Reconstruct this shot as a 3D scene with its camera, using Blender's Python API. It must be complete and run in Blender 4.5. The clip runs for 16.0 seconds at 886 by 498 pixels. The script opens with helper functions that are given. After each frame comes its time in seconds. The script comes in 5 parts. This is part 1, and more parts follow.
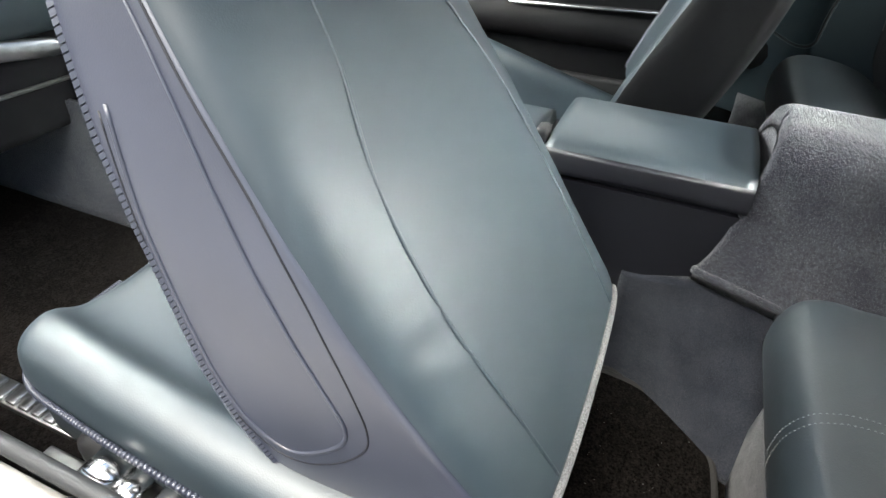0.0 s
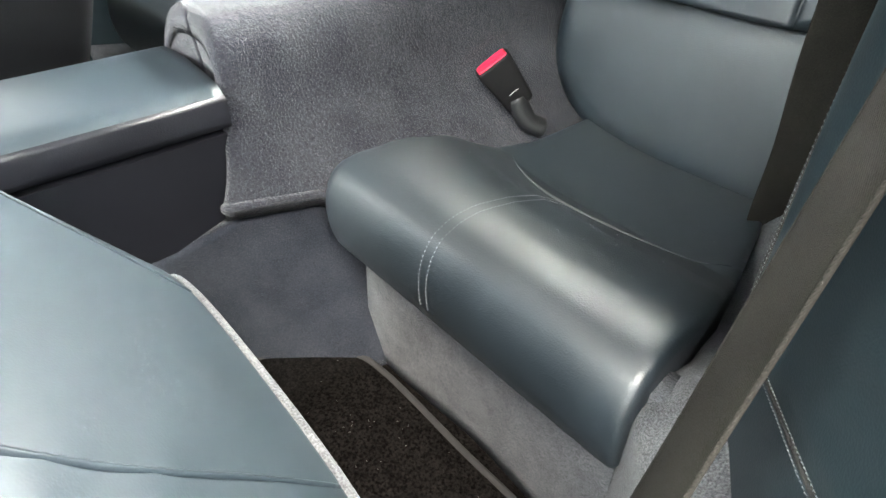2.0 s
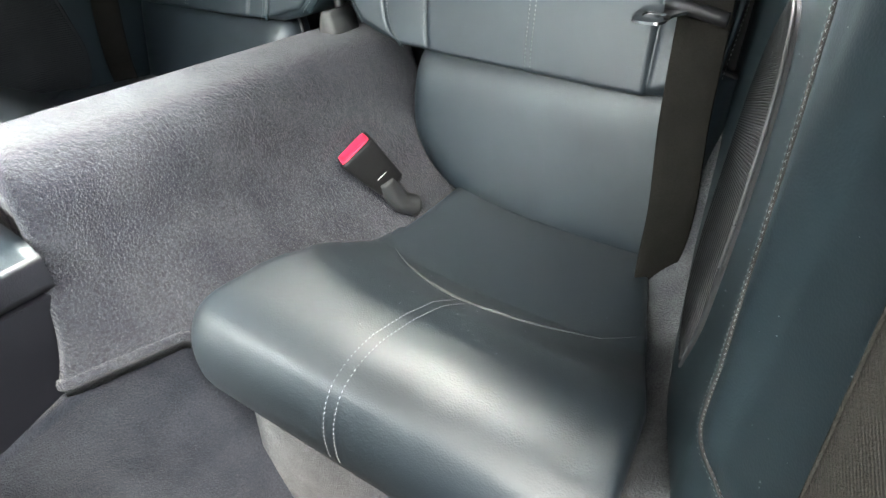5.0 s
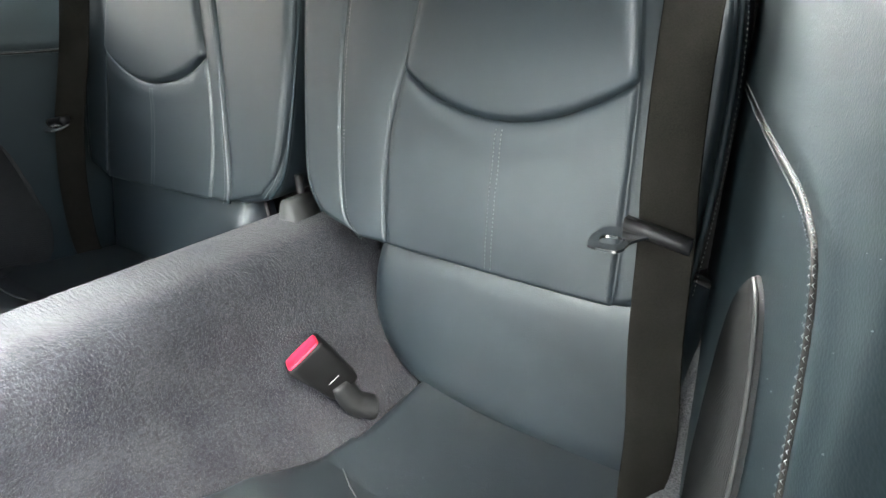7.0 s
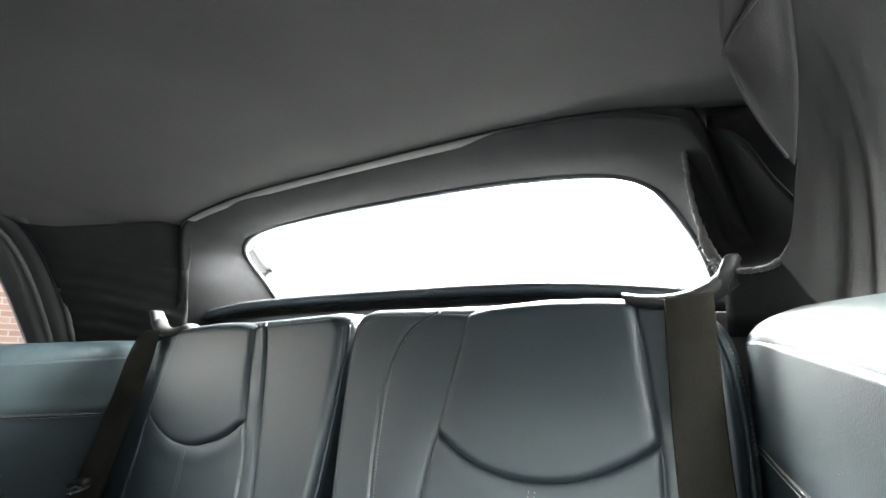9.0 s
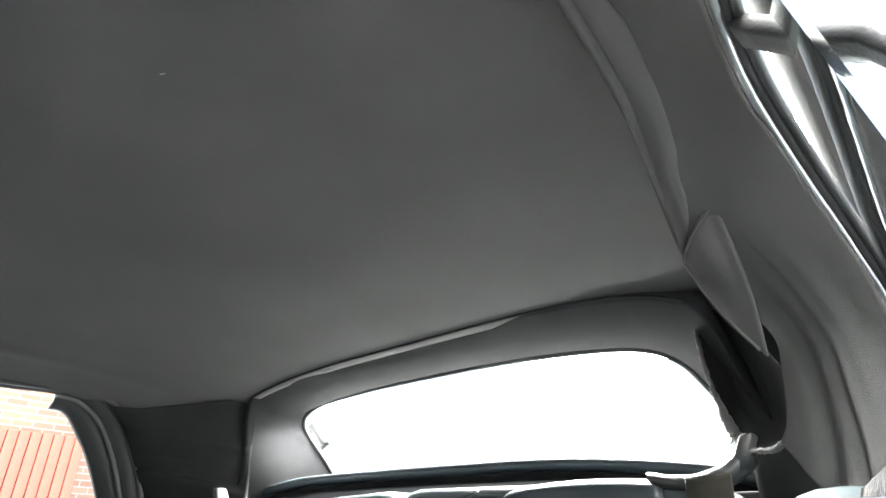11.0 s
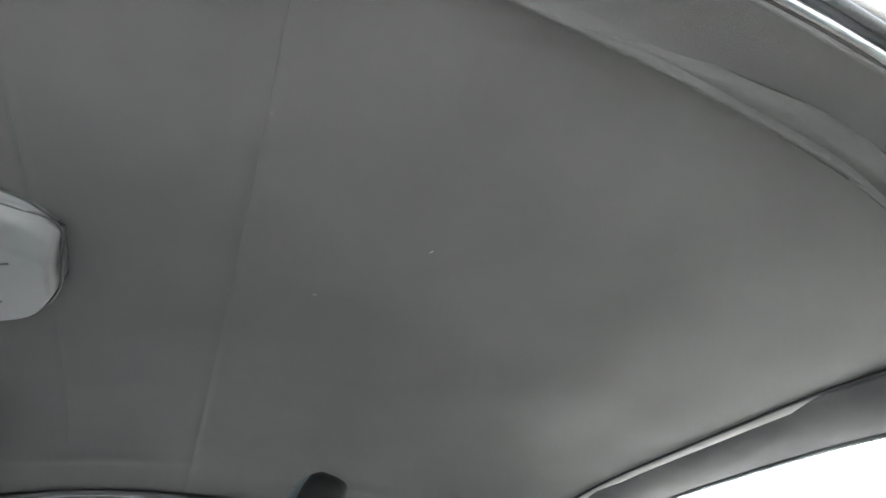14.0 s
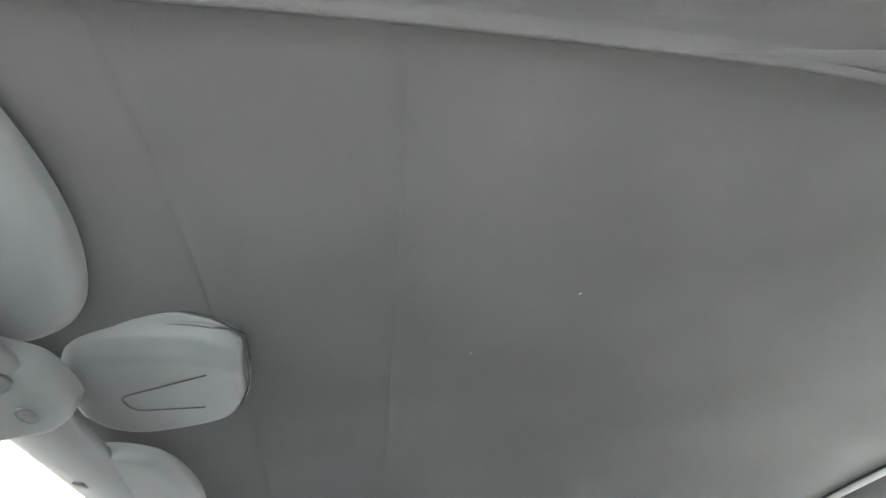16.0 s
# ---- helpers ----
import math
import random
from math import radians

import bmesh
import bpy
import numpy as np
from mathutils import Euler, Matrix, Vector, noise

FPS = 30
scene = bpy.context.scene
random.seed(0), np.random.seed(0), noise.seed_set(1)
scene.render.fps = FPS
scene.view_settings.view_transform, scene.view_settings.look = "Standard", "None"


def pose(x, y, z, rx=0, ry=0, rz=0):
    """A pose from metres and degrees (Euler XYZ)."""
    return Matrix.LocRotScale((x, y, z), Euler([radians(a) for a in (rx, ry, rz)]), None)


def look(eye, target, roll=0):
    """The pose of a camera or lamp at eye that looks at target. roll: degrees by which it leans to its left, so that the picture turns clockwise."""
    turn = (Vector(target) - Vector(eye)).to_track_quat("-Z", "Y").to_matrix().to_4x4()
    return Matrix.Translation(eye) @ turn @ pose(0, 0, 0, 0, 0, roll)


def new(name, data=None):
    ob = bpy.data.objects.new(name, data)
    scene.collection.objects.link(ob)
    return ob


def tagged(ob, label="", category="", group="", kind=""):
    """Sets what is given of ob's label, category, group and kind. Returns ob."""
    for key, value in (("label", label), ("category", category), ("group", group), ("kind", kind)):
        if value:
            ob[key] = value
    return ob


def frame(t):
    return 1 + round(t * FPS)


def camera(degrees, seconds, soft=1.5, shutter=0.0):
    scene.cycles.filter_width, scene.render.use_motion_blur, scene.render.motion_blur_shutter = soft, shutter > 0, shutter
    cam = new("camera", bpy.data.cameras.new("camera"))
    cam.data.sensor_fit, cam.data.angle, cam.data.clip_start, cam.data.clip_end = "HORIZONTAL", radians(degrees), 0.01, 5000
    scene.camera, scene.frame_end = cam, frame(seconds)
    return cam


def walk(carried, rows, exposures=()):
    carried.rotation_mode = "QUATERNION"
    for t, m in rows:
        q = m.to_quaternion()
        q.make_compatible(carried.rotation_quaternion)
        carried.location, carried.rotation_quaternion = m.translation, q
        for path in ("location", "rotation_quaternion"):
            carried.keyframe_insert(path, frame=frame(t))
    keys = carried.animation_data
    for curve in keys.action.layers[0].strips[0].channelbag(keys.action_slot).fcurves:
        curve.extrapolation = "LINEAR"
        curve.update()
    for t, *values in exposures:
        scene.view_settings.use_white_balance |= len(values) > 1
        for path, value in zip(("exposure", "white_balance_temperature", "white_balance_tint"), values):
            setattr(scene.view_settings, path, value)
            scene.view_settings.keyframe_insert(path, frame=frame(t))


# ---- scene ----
cam = camera(75.3, 16.0)
PATH = [
    (0, (-0.772, -0.559, 0.863), (0.719, 0.041, -0.327), 2.3),
    (0.5, (-0.744, -0.545, 0.842), (0.854, -0.308, -0.336), 2.2),
    (1, (-0.715, -0.5, 0.815), (0.883, -0.844, -0.338), 1.5),
    (1.5, (-0.688, -0.484, 0.796), (0.723, -1.286, -0.372), 0.6),
    (2, (-0.669, -0.479, 0.766), (0.534, -1.511, -0.454), -0.1),
    (2.5, (-0.641, -0.486, 0.748), (0.4, -1.594, -0.551), -0.2),
    (3, (-0.626, -0.506, 0.761), (0.344, -1.661, -0.552), -0.8),
    (3.5, (-0.612, -0.512, 0.769), (0.299, -1.725, -0.533), -0.5),
    (6, (-0.576, -0.569, 0.856), (0.334, -1.996, -0.209), -0.3),
    (6.5, (-0.571, -0.598, 0.876), (0.37, -2.057, -0.118), -0.7),
    (7, (-0.571, -0.645, 0.864), (0.421, -2.183, 0.059), -0.7),
    (7.5, (-0.538, -0.636, 0.879), (0.499, -2.261, 0.345), -0.6),
    (8, (-0.548, -0.607, 0.851), (0.52, -2.288, 0.664), -0.5),
    (8.5, (-0.559, -0.604, 0.862), (0.502, -2.292, 1.012), -0.6),
    (9, (-0.57, -0.579, 0.862), (0.483, -2.227, 1.28), 0.0),
    (9.5, (-0.584, -0.573, 0.866), (0.464, -2.17, 1.457), 0.5),
    (10, (-0.599, -0.565, 0.89), (0.453, -2.112, 1.596), 0.1),
    (12.5, (-0.74, -0.483, 0.844), (0.576, -1.445, 2.003), 2.4),
    (13, (-0.739, -0.476, 0.852), (0.658, -1.3, 2.022), 2.9),
    (14, (-0.726, -0.494, 0.851), (0.767, -1.06, 2.057), 2.8),
    (14.5, (-0.725, -0.492, 0.862), (0.785, -0.924, 2.101), 2.5),
    (15, (-0.73, -0.481, 0.865), (0.788, -0.82, 2.123), 1.6),
    (15.5, (-0.726, -0.475, 0.861), (0.806, -0.692, 2.129), 1.6),
    (16, (-0.74, -0.472, 0.876), (0.809, -0.601, 2.135), 1.2),
]
LIGHT = [(0, 2.35), (1.0, 2.5), (2.0, 3.1), (3.5, 3.4), (6, 3.6), (7.5, 3.65), (9, 3.25), (10, 3.55), (12.5, 3.8), (14, 4.35), (16, 4.65)]
walk(cam, [(t, look(eye, target, roll)) for t, eye, target, roll in PATH], [(t, e, 6900, 8) for t, e in LIGHT])

# ---------------------------------------------------------------- light
world = bpy.data.worlds.new("sky")
scene.world = world
world.use_nodes = True
wn, wl = world.node_tree.nodes, world.node_tree.links
sky = wn.new("ShaderNodeTexSky")
sky.sky_type, sky.sun_disc = "NISHITA", False
sky.sun_elevation, sky.sun_rotation = radians(57.6), radians(293)
sky.air_density, sky.dust_density = 1.2, 3.0
wn["Background"].inputs["Strength"].default_value = 0.07
wl.new(sky.outputs["Color"], wn["Background"].inputs["Color"])
sun = new("sun", bpy.data.lights.new("sun", "SUN"))
sun.data.energy, sun.data.angle, sun.data.color = 0.75, radians(25), (1.0, 0.97, 0.93)
sun.matrix_basis = look((-3.5, 1.5, 6.0), (0, 0, 0))


def sky_opening(name, at, target, width, height, power):
    """An area lamp added outside an opening, standing in for the sky's light there."""
    lamp = new(name, bpy.data.lights.new(name, "AREA"))
    lamp.data.shape, lamp.data.size, lamp.data.size_y, lamp.data.energy = "RECTANGLE", width, height, power
    lamp.data.color = (0.95, 0.98, 1.0)
    lamp.matrix_basis = look(at, target)


# Added lamps outside the car; places and powers are set for the cabin's highlights.
sky_opening("door_opening_fill", (-1.10, -0.20, 1.86), (-0.42, -0.45, 0.5), 1.4, 0.8, 8.0)
sky_opening("windscreen_fill", (-0.2, 1.5, 1.85), (-0.2, -0.7, 0.5), 1.5, 0.8, 20.0)
sky_opening("rear_window_fill", (0.0, -2.45, 1.98), (-0.2, -0.8, 0.45), 1.3, 1.2, 145.0)
sky_opening("side_window_fill", (1.6, -0.35, 1.55), (-0.3, -0.8, 0.5), 1.3, 0.6, 2.5)


# ---------------------------------------------------------------- materials
def material(name, color, rough=0.5, metal=0.0, vary=0.15, scale=18, grain=(), spec=0.5, sheen=0.0, second=None, speckle=None, tint=None, ior=1.5):
    """A surface with slow colour drift and layers of fine relief. grain: rows of (kind, scale, strength, stretch)."""
    m = bpy.data.materials.new(name)
    m.use_nodes = True
    n, l = m.node_tree.nodes, m.node_tree.links
    p = n["Principled BSDF"]
    p.inputs["Roughness"].default_value, p.inputs["Metallic"].default_value = rough, metal
    p.inputs["Specular IOR Level"].default_value, p.inputs["IOR"].default_value = spec, ior
    if tint:
        p.inputs["Specular Tint"].default_value = (*tint, 1)
    if sheen:
        p.inputs["Sheen Weight"].default_value, p.inputs["Sheen Roughness"].default_value = sheen, 0.45
    co = n.new("ShaderNodeTexCoord")
    big, mix = n.new("ShaderNodeTexNoise"), n.new("ShaderNodeMix")
    big.inputs["Scale"].default_value, big.inputs["Detail"].default_value = scale, 6
    l.new(co.outputs["Object"], big.inputs["Vector"])
    mix.data_type = "RGBA"
    dark = second or tuple(c * (1 - vary) for c in color)
    lite = color if second else tuple(min(1, c * (1 + vary)) for c in color)
    mix.inputs["A"].default_value, mix.inputs["B"].default_value = (*dark, 1), (*lite, 1)
    ramp = n.new("ShaderNodeMapRange")
    ramp.inputs["From Min"].default_value, ramp.inputs["From Max"].default_value = 0.3, 0.7
    l.new(big.outputs["Fac"], ramp.inputs["Value"])
    l.new(ramp.outputs["Result"], mix.inputs["Factor"])
    shade = mix.outputs["Result"]
    if speckle:
        size, depth, stretch = speckle
        sm, sn, sr, sx = n.new("ShaderNodeMapping"), n.new("ShaderNodeTexNoise"), n.new("ShaderNodeMapRange"), n.new("ShaderNodeMix")
        sm.inputs["Scale"].default_value = stretch
        sn.inputs["Scale"].default_value, sn.inputs["Detail"].default_value = size, 3
        l.new(co.outputs["Object"], sm.inputs["Vector"])
        l.new(sm.outputs["Vector"], sn.inputs["Vector"])
        sr.inputs["From Min"].default_value, sr.inputs["From Max"].default_value = 0.34, 0.66
        sr.inputs["To Min"].default_value, sr.inputs["To Max"].default_value = 1 - depth, 1 + depth
        l.new(sn.outputs["Fac"], sr.inputs["Value"])
        sx.data_type, sx.blend_type = "RGBA", "MULTIPLY"
        sx.inputs["Factor"].default_value = 1.0
        l.new(shade, sx.inputs["A"])
        l.new(sr.outputs["Result"], sx.inputs["B"])
        shade = sx.outputs["Result"]
    l.new(shade, p.inputs["Base Color"])
    rr = n.new("ShaderNodeMapRange")
    rr.inputs["To Min"].default_value, rr.inputs["To Max"].default_value = rough * 0.88, min(1, rough * 1.12)
    l.new(big.outputs["Fac"], rr.inputs["Value"])
    l.new(rr.outputs["Result"], p.inputs["Roughness"])
    last = None
    for kind, size, strength, stretch in grain:
        mp = n.new("ShaderNodeMapping")
        mp.inputs["Scale"].default_value = stretch
        l.new(co.outputs["Object"], mp.inputs["Vector"])
        if kind == "cells":
            t = n.new("ShaderNodeTexVoronoi")
            t.feature = "SMOOTH_F1"
            out = t.outputs["Distance"]
        elif kind == "twill":
            t = n.new("ShaderNodeTexWave")
            t.bands_direction = "DIAGONAL"
            t.inputs["Distortion"].default_value, t.inputs["Detail"].default_value = 0.6, 2
            out = t.outputs["Fac"]
        else:
            t = n.new("ShaderNodeTexNoise")
            t.inputs["Detail"].default_value = 4
            out = t.outputs["Fac"]
        t.inputs["Scale"].default_value = size
        l.new(mp.outputs["Vector"], t.inputs["Vector"])
        b = n.new("ShaderNodeBump")
        b.inputs["Strength"].default_value, b.inputs["Distance"].default_value = min(1.0, strength), 0.002 * max(1.0, strength)
        l.new(out, b.inputs["Height"])
        if last:
            l.new(last.outputs["Normal"], b.inputs["Normal"])
        last = b
    if last:
        l.new(last.outputs["Normal"], p.inputs["Normal"])
    return m


ALL = (1, 1, 1)
LEATHER = material("blue_leather", (0.0150, 0.0245, 0.0315), 0.47, spec=1.0, tint=(0.96, 0.99, 1.0), vary=0.16, scale=7,
                   grain=[("cells", 750, 0.06, ALL), ("noise", 60, 0.05, ALL), ("noise", 14, 0.10, ALL)])
# Raised IOR and a warm tint put the cushion's strong highlight into the material.
LEATHER_GLOSSY = material("glossy_blue_leather", (0.0145, 0.0245, 0.0330), 0.44, spec=1.0, ior=1.8, tint=(1.0, 0.98, 0.93), vary=0.22, scale=9,
                        grain=[("cells", 750, 0.12, ALL), ("noise", 120, 0.10, ALL), ("noise", 14, 0.12, ALL)])
LEATHER_DARK = material("dark_blue_leather", (0.0185, 0.0310, 0.0370), 0.46, spec=0.42, tint=(0.95, 0.99, 1.0), vary=0.12, scale=9,
                        grain=[("cells", 800, 0.07, ALL), ("noise", 50, 0.04, ALL)])
SEAT_BACK = material("smooth_blue_seat_cover", (0.0180, 0.0285, 0.0360), 0.53, spec=0.48, vary=0.14, scale=7,
                     grain=[("cells", 900, 0.04, ALL), ("noise", 14, 0.08, ALL)])
SHELL_GREY = material("grey_seat_shell", (0.031, 0.035, 0.053), 0.36, spec=0.9, vary=0.12, scale=9, grain=[("cells", 900, 0.06, ALL), ("noise", 14, 0.06, ALL)])
VINYL = material("grey_side_vinyl", (0.010, 0.0105, 0.0145), 0.5, spec=0.35, vary=0.1, scale=12, grain=[("cells", 900, 0.12, ALL)])
CARPET = material("grey_blue_carpet", (0.055, 0.057, 0.065), 0.98, vary=0.3, scale=20, spec=0.02, sheen=0.35,
                  grain=[("noise", 800, 0.9, ALL), ("noise", 250, 1.0, (0.30, 1.5, 1.5)), ("noise", 26, 0.8, ALL)],
                  second=(0.028, 0.029, 0.038), speckle=(420, 0.32, (1.0, 0.5, 1.0)))
CARPET_SMOOTH = material("dark_blue_velour", (0.040, 0.044, 0.054), 0.98, vary=0.3, scale=16, spec=0.02, sheen=0.2,
                         grain=[("noise", 700, 0.9, ALL), ("noise", 40, 0.8, ALL)], second=(0.019, 0.021, 0.028), speckle=(600, 0.3, ALL))
CARPET_LIGHT = material("pale_grey_carpet", (0.150, 0.152, 0.156), 0.95, vary=0.2, scale=40, spec=0.1, sheen=0.2,
                        grain=[("noise", 600, 0.9, ALL), ("noise", 90, 0.4, ALL)], second=(0.095, 0.098, 0.103), speckle=(600, 0.4, ALL))
MAT_PILE = material("dark_brown_carpet", (0.0085, 0.0074, 0.0068), 0.98, vary=0.35, scale=60, spec=0.03,
                    grain=[("noise", 420, 1.0, ALL), ("noise", 90, 0.5, ALL)], speckle=(320, 0.75, ALL))
BINDING = material("mat_binding", (0.030, 0.029, 0.028), 0.8, vary=0.2, scale=80, grain=[("noise", 500, 0.5, ALL)])
WEBBING = material("belt_webbing", (0.0210, 0.0196, 0.0165), 0.8, vary=0.2, scale=30, spec=0.12,
                   grain=[("twill", 620, 0.28, ALL), ("noise", 1400, 0.35, ALL)], speckle=(1200, 0.3, ALL))
BLACK = material("black_plastic", (0.018, 0.018, 0.019), 0.45, grain=[("noise", 700, 0.15, ALL)])
GREY_PLASTIC = material("grey_plastic", (0.075, 0.077, 0.076), 0.5, grain=[("noise", 600, 0.12, ALL)])
BEZEL = material("dark_grey_plastic", (0.030, 0.031, 0.031), 0.5, grain=[("noise", 600, 0.12, ALL)])
TRIM_GREY = material("header_plastic", (0.090, 0.094, 0.092), 0.5, vary=0.06, grain=[("noise", 900, 0.12, ALL)])
BUCKLE = material("matt_black_buckle", (0.009, 0.009, 0.0095), 0.62, spec=0.25, grain=[("noise", 700, 0.2, ALL)])
RED = material("red_button", (0.75, 0.025, 0.07), 0.35, vary=0.08, scale=60)
CHROME = material("chrome", (0.78, 0.78, 0.78), 0.16, 1.0, vary=0.06, scale=40)
STEEL = material("worn_steel", (0.5, 0.5, 0.5), 0.3, 1.0, vary=0.15, scale=60)
SCUFF = material("rubbed_leather_edge", (0.095, 0.105, 0.105), 0.55, vary=0.3, scale=60)
THREAD = material("pale_thread", (0.30, 0.32, 0.32), 0.7, vary=0.15, scale=300)
HEADLINER = material("black_headliner", (0.060, 0.059, 0.058), 0.92, vary=0.10, scale=5, spec=0.05, sheen=0.03,
                     grain=[("noise", 900, 0.35, ALL), ("noise", 9, 0.10, ALL)])
# Headliner cloth again but darker: the rear roof's shade is put into the colour.
HEADLINER_DIM = material("darkened_rear_headliner", (0.019, 0.019, 0.020), 0.95, vary=0.15, scale=12, spec=0.03, sheen=0.02, grain=[("noise", 700, 0.4, ALL), ("noise", 30, 0.3, ALL)])
FABRIC = material("grey_torn_fabric", (0.095, 0.093, 0.092), 0.95, vary=0.25, scale=22, spec=0.1, sheen=0.2,
                  grain=[("noise", 500, 0.5, ALL), ("noise", 40, 0.5, ALL)])
RUBBER = material("rubber_seal", (0.014, 0.015, 0.016), 0.55, grain=[("noise", 400, 0.2, ALL)])
GRILLE = material("speaker_mesh", (0.05, 0.052, 0.053), 0.7, spec=0.15, grain=[("noise", 900, 0.2, ALL)])
PAINT = material("car_paint", (0.03, 0.04, 0.06), 0.25, metal=0.3, vary=0.05)
SILL_METAL = material("sill_plate", (0.28, 0.27, 0.25), 0.4, vary=0.15, scale=30, grain=[("noise", 300, 0.2, ALL)])
SHELF = material("matt_black_felt", (0.010, 0.010, 0.011), 0.95, spec=0.05, grain=[("noise", 500, 0.4, ALL)])
GROUND = material("paving", (0.30, 0.31, 0.325), 0.9, vary=0.2, scale=2, grain=[("noise", 60, 0.5, ALL)])
DOOR_BLACK = material("black_door_vinyl", (0.006, 0.006, 0.0068), 0.6, spec=0.15, vary=0.15, scale=14, grain=[("cells", 800, 0.12, ALL)])
WHITE = material("white_paint", (0.8, 0.8, 0.78), 0.5, vary=0.04)
DOOR_RED = material("faded_red_paint", (0.34, 0.10, 0.07), 0.5, vary=0.1)
TILE = material("roof_tile", (0.16, 0.09, 0.07), 0.85, vary=0.3, scale=3)


def glass(name, tint):
    m = bpy.data.materials.new(name)
    m.use_nodes = True
    p = m.node_tree.nodes["Principled BSDF"]
    p.inputs["Base Color"].default_value = (*tint, 1)
    p.inputs["Roughness"].default_value, p.inputs["IOR"].default_value = 0.0, 1.05
    p.inputs["Transmission Weight"].default_value = 1.0
    return m


GLASS = glass("window_glass", (0.94, 0.97, 0.96))

BRICK = bpy.data.materials.new("brickwork")
BRICK.use_nodes = True
bn, bl = BRICK.node_tree.nodes, BRICK.node_tree.links
tex, bco = bn.new("ShaderNodeTexBrick"), bn.new("ShaderNodeTexCoord")
cut, put = bn.new("ShaderNodeSeparateXYZ"), bn.new("ShaderNodeCombineXYZ")
tex.inputs["Color1"].default_value, tex.inputs["Color2"].default_value = (0.46, 0.28, 0.20, 1), (0.36, 0.20, 0.15, 1)
tex.inputs["Mortar"].default_value = (0.45, 0.42, 0.38, 1)
tex.inputs["Scale"].default_value, tex.inputs["Mortar Size"].default_value = 1.0, 0.008
tex.inputs["Brick Width"].default_value, tex.inputs["Row Height"].default_value = 0.225, 0.075
bl.new(bco.outputs["Object"], cut.inputs["Vector"])
bl.new(cut.outputs["Y"], put.inputs["X"])
bl.new(cut.outputs["Z"], put.inputs["Y"])
bl.new(put.outputs["Vector"], tex.inputs["Vector"])
bl.new(tex.outputs["Color"], bn["Principled BSDF"].inputs["Base Color"])
bn["Principled BSDF"].inputs["Roughness"].default_value = 0.9


# ---------------------------------------------------------------- mesh tools
def part(name, geo, mat, parent=None, label="", smooth=True):
    """One mesh object from (verts, faces) in world metres, under a thing or a part."""
    verts, faces = geo
    me = bpy.data.meshes.new(name)
    me.from_pydata([tuple(v) for v in verts], [], faces)
    me.update()
    if smooth:
        for f in me.polygons:
            f.use_smooth = True
    me.materials.append(mat)
    ob = new(name, me)
    if parent:
        ob.parent = parent
        if parent.data is None:
            ob.matrix_parent_inverse = parent.matrix_basis.inverted()
    if label:
        ob["label"] = label
    return ob


def thing(name, at, label, category, group="", kind=""):
    ob = new(name)
    ob.empty_display_size = 0.05
    ob.location = at
    return tagged(ob, label, category, group, kind)


def spline(pts, n, closed=False):
    """n points on a smooth curve through pts."""
    p = np.array(pts, float)
    k = len(p)
    segs = k if closed else k - 1
    out = []
    for i in range(n):
        u = i * segs / (n if closed else n - 1)
        j = min(int(u), segs - 1)
        t = u - j
        if closed:
            a, b, c, d = p[(j - 1) % k], p[j % k], p[(j + 1) % k], p[(j + 2) % k]
        else:
            b, c = p[j], p[j + 1]
            a = p[j - 1] if j > 0 else 2 * b - c
            d = p[j + 2] if j + 2 < k else 2 * c - b
        out.append(0.5 * (2 * b + (c - a) * t + (2 * a - 5 * b + 4 * c - d) * t * t + (3 * b - a - 3 * c + d) * t ** 3))
    return np.array(out)


def loft(rings, closed=True, caps=True):
    n, m = len(rings), len(rings[0])
    verts = [tuple(v) for r in rings for v in r]
    faces = []
    for i in range(n - 1):
        for j in range(m if closed else m - 1):
            k = (j + 1) % m
            faces.append((i * m + j, i * m + k, (i + 1) * m + k, (i + 1) * m + j))
    if caps and closed:
        faces.append(tuple(range(m - 1, -1, -1)))
        faces.append(tuple((n - 1) * m + j for j in range(m)))
    return verts, faces


def joined(*geos):
    verts, faces = [], []
    for v, f in geos:
        k = len(verts)
        verts += list(v)
        faces += [tuple(i + k for i in q) for q in f]
    return verts, faces


def frames_along(pts, up=(0, 0, 1)):
    p = np.array(pts, float)
    t = np.gradient(p, axis=0)
    t /= np.linalg.norm(t, axis=1)[:, None] + 1e-12
    side = np.cross(t, np.array(up, float))
    bad = np.linalg.norm(side, axis=1) < 1e-3
    side[bad] = np.cross(t[bad], (0.3, 1, 0.1))
    side /= np.linalg.norm(side, axis=1)[:, None]
    return p, t, side, np.cross(side, t)


def tube(pts, r, sides=8, up=(0, 0, 1), flat=1.0):
    p, t, a, b = frames_along(pts, up)
    rr = np.broadcast_to(np.asarray(r, float), (len(p),))
    ang = [2 * math.pi * k / sides for k in range(sides)]
    return loft([[p[i] + rr[i] * (math.cos(w) * a[i] + flat * math.sin(w) * b[i]) for w in ang] for i in range(len(p))])


def ribbon(pts, across, width, thick):
    """A strap along pts, with the given directions across it and rounded edges."""
    p = np.array(pts, float)
    t = np.gradient(p, axis=0)
    t /= np.linalg.norm(t, axis=1)[:, None]
    a = np.broadcast_to(np.array(across, float), p.shape).copy()
    a -= (a * t).sum(1)[:, None] * t
    a /= np.linalg.norm(a, axis=1)[:, None]
    nn = np.cross(t, a)
    prof = [(-0.5, 0), (-0.47, 0.5), (-0.2, 0.5), (0.2, 0.5), (0.47, 0.5), (0.5, 0), (0.47, -0.5), (0.2, -0.5), (-0.2, -0.5), (-0.47, -0.5)]
    return loft([[p[i] + u * width * a[i] + v * thick * nn[i] for u, v in prof] for i in range(len(p))])


